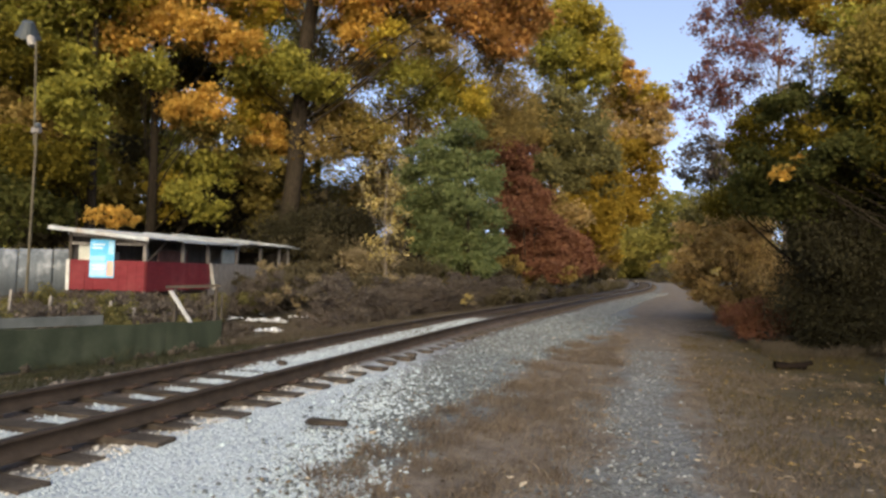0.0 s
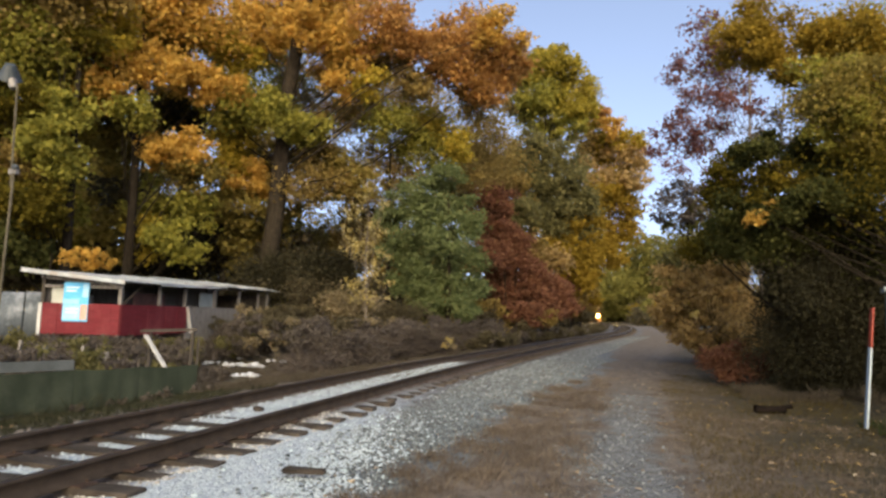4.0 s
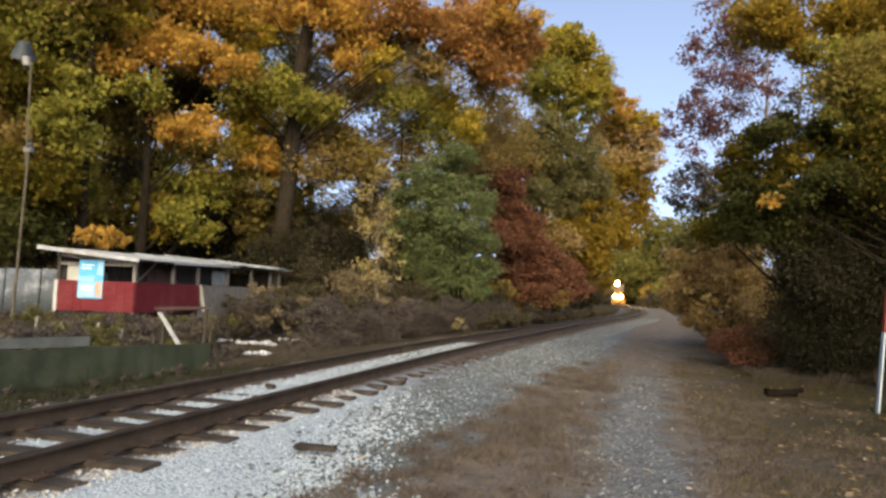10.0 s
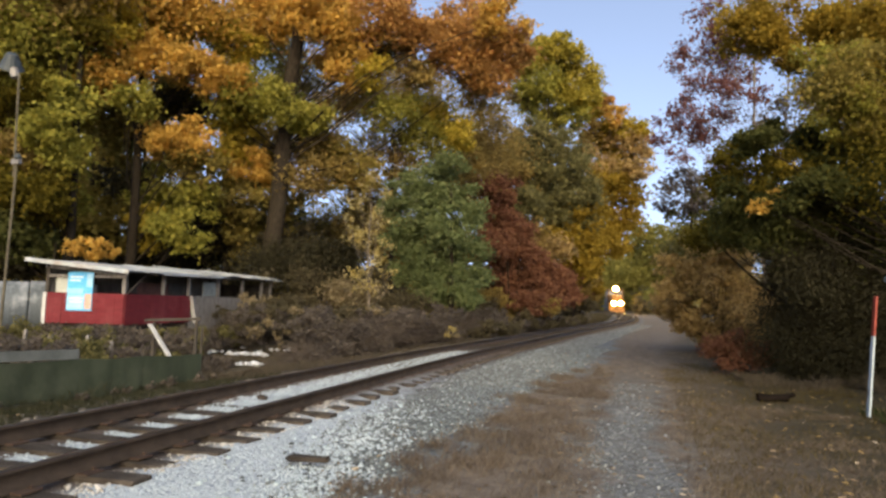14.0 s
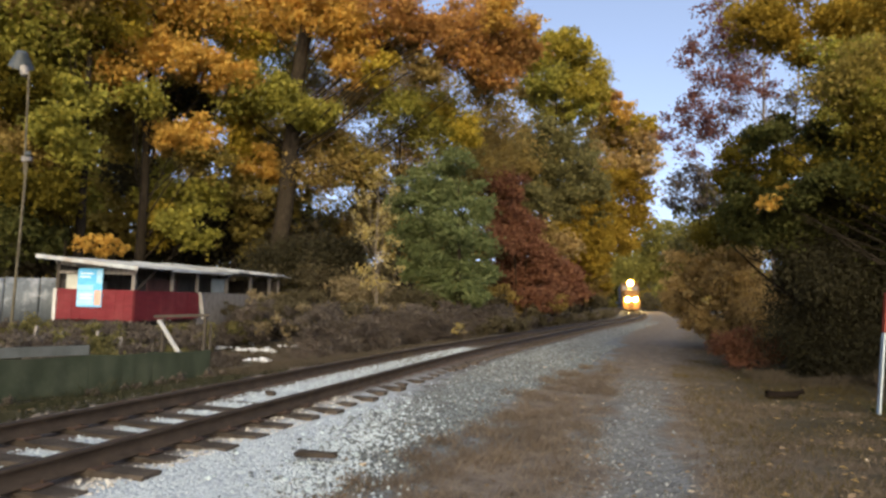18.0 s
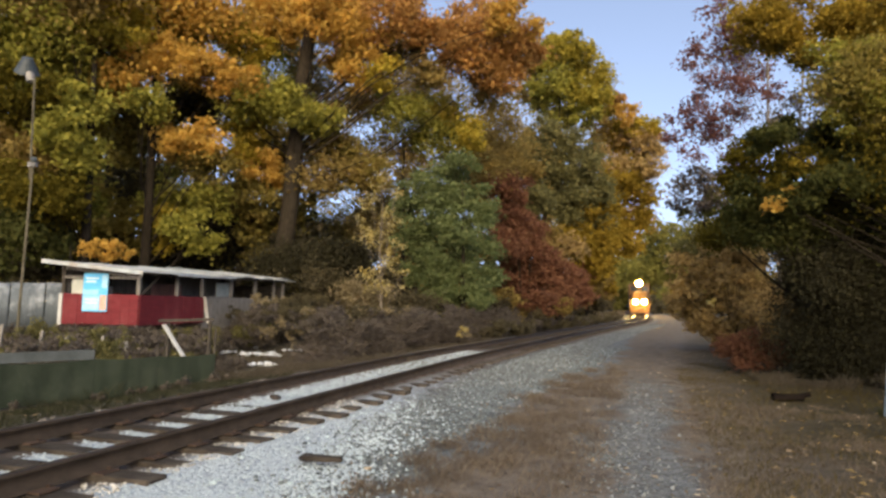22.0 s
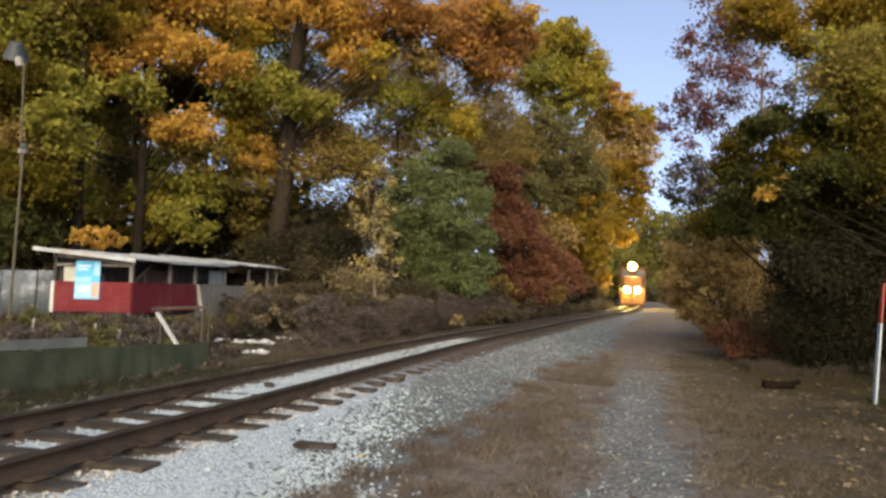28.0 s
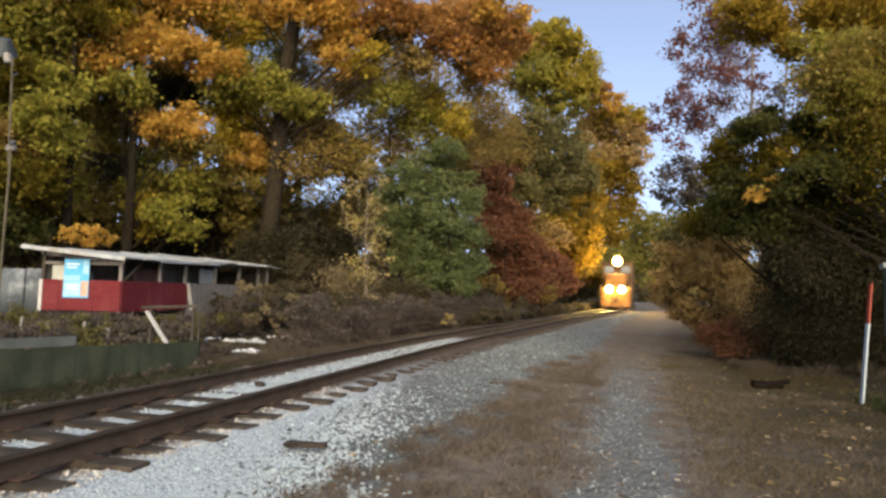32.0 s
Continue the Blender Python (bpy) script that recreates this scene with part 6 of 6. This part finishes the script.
# ---- locomotive: origin on the rails under its front lamps, nose towards -y ----
loco = empty("locomotive", "freight locomotive with glowing headlamps, their halo put into its amber nose colour", "locomotive", (0, 62, 0))
part("frame", box(-1.5, 1.5, 0.25, 17.2, 1.05, 1.45, 0.04), M["loco_dark"], loco)
# pilot, hood and cab take the amber that imitates lamp glow
bm = box(-1.45, 1.45, 0.12, 0.3, 0.35, 2.05, 0.05)
part("pilot", bm, M["nose"], loco, "pilot sheet in the amber that stands in for the lamps' halo")
bm = box(-1.3, 1.3, -0.05, 0.15, 0.12, 0.75, 0.03)
for v in bm.verts:
    if v.co.z < 0.4:
        v.co.y -= 0.18 * (1 - abs(v.co.x) / 2)
part("plow", bm, M["nose"], loco)
bm = box(-1.05, 1.05, 0.45, 2.7, 1.45, 3.3, 0.16)
for v in bm.verts:
    if v.co.z > 2.8 and v.co.y < 1:
        v.co.y += 0.25
part("short_hood", bm, M["nose"], loco)
cab = part("cab", box(-1.5, 1.5, 2.6, 5.2, 1.45, 4.55, 0.12), M["nose"], loco)
for s in (-1, 1):
    part("windshield", box(s * 0.78 - 0.42, s * 0.78 + 0.42, 2.572, 2.598, 3.4, 4.1, 0.01), M["glass"], cab)
    part("side_window", box(s * 1.502 - 0.012, s * 1.502 + 0.012, 3.3, 4.5, 3.35, 4.05, 0.005), M["glass"], cab)
part("long_hood", box(-1.0, 1.0, 5.22, 16.6, 1.45, 4.2, 0.12), M["loco_dark"], loco)
for i in range(3):
    part("radiator_fan", rod((0, 12.5 + i * 1.3, 4.2), (0, 12.5 + i * 1.3, 4.32), 0.55, None, 20), M["loco_dark"], loco)
part("fuel_tank", box(-1.2, 1.2, 6.4, 10.6, 0.35, 1.05, 0.15), M["loco_dark"], loco)
part("coupler", box(-0.14, 0.14, -0.55, 0.15, 0.72, 1.0, 0.04), M["wheel"], loco)
for s in (-1, 1):
    for i in range(4):
        part("step", box(s * 1.28 - 0.18, s * 1.28 + 0.18, 0.0, 0.24, 0.4 + i * 0.32, 0.44 + i * 0.32, 0.005), M["loco_dark"], loco)
    part("handrail", rod((s * 1.42, 0.1, 1.5), (s * 1.42, 0.1, 2.45), 0.02), M["wheel"], loco)
    part("handrail", rod((s * 1.42, 0.1, 2.45), (s * 1.42, 2.5, 2.45), 0.02), M["wheel"], loco)
    part("sideframe", box(s * 1.1 - 0.08, s * 1.1 + 0.08, 1.3, 5.0, 0.38, 0.8, 0.05), M["loco_dark"], loco)
    part("sideframe", box(s * 1.1 - 0.08, s * 1.1 + 0.08, 12.0, 15.7, 0.38, 0.8, 0.05), M["loco_dark"], loco)
    # lens oversized and ring added to imitate the lamp's bloom
    ditch = part("ditch_light", rod((s * 0.58, 0.14, 1.78), (s * 0.58, -0.2, 1.78), 0.2, 0.27, 20), M["loco_dark"], loco)
    part("halo_ring", rod((s * 0.58, -0.2, 1.78), (s * 0.58, -0.24, 1.78), 0.2, 0.34, 24), M["halo_ring"], ditch)
    part("lens", dome((s * 0.58, -0.27, 1.78), 0.3, 0.2), M["lamp_glow"], ditch, "glowing amber-white lens")
# top lamp: bloom likewise built as a wide lens and an added ring
head = part("headlight", box(-0.5, 0.5, 2.2, 2.7, 4.2, 4.95, 0.1), M["nose"], loco)
part("halo_ring", rod((0, 2.2, 4.58), (0, 2.1, 4.58), 0.3, 0.5, 28), M["halo_ring"], head)
part("lens", dome((0, 2.06, 4.58), 0.36, 0.2), M["lamp_glow"], head, "glowing amber-white lens")
wheelsets = []
for yy in (1.8, 4.5, 12.5, 15.2):
    bm = rod((-0.9, 0, 0), (0.9, 0, 0), 0.09, None, 12)
    for s in (-1, 1):
        rod((s * 0.68, 0, 0), (s * 0.82, 0, 0), 0.5, None, 28, bm)
        rod((s * 0.655, 0, 0), (s * 0.69, 0, 0), 0.53, None, 28, bm)
        for k in range(6):
            a = k * math.pi / 3
            rod((s * 0.815, 0.28 * math.cos(a), 0.28 * math.sin(a)), (s * 0.835, 0.28 * math.cos(a), 0.28 * math.sin(a)), 0.06, None, 8, bm)
    w = part("wheelset", bm, M["wheel"], loco)
    w.location = (0, yy, 0.5)
    wheelsets.append((w, yy))

# ---- single larger stones at the fringe of the ballast, pieces of the ground ----
lm, lnt, lb = material("loose_single_stone", 0.9)
info = lnt.nodes.new("ShaderNodeObjectInfo")
tone = ramp(lnt, info.outputs["Random"], [(0.0, (0.09, 0.10, 0.108)), (0.35, (0.20, 0.235, 0.25)), (0.7, (0.38, 0.46, 0.49)), (1.0, (0.46, 0.55, 0.59))])
lnt.links.new(mix(lnt, 0.4, tone, ramp(lnt, noise_out(lnt, 40, 3), [(0.3, (0.6, 0.6, 0.6)), (0.7, (1, 1, 1))]), "MULTIPLY"), lb.inputs["Base Color"])
stone_meshes = []
for k in range(8):
    v = ICO_V * (1 + 0.4 * (rng.random(ICO_V.shape) - 0.5)) * np.array([1.0, 0.75, 0.6])
    stone_meshes.append(indexed_mesh("stone", v, ICO_F, [lm]))
for k in range(300):
    yy = 3.4 + 6.0 * float(rng.random()) ** 1.3
    uu = float(pale_edge(np.array(yy))) + float(rng.normal()) * 0.42 - 0.1
    xx, r = float(line_x(yy)) + max(uu, 1.45), float(rng.uniform(0.016, 0.034))
    ob = new("stone", stone_meshes[k % 8])
    ob.parent = ground
    ob.matrix_basis = pose(xx, yy, float(ground_z(np.array(xx), np.array(yy))) + r * 0.3, rng.uniform(-20, 20), rng.uniform(-20, 20), rng.uniform(0, 360)) @ Matrix.Diagonal((r, r, r, 1))

# ---- what moves ----
START, LAST = 171.8, 62.0


def motions():
    rows = []
    for k in range(33):
        y = START + (LAST - START) * k / 32
        rows.append((float(k), pose(float(line_x(y)), y, float(rail_z(y)), 0, 0, -heading(y + 6))))
    walk(loco, rows)
    turn = math.degrees((START - LAST) / 32 * 0.25 / 0.5)
    for w, yy in wheelsets:
        walk(w, [(0.25 * k, pose(0, yy, 0.5, turn * k, 0, 0)) for k in range(129)])


motions()
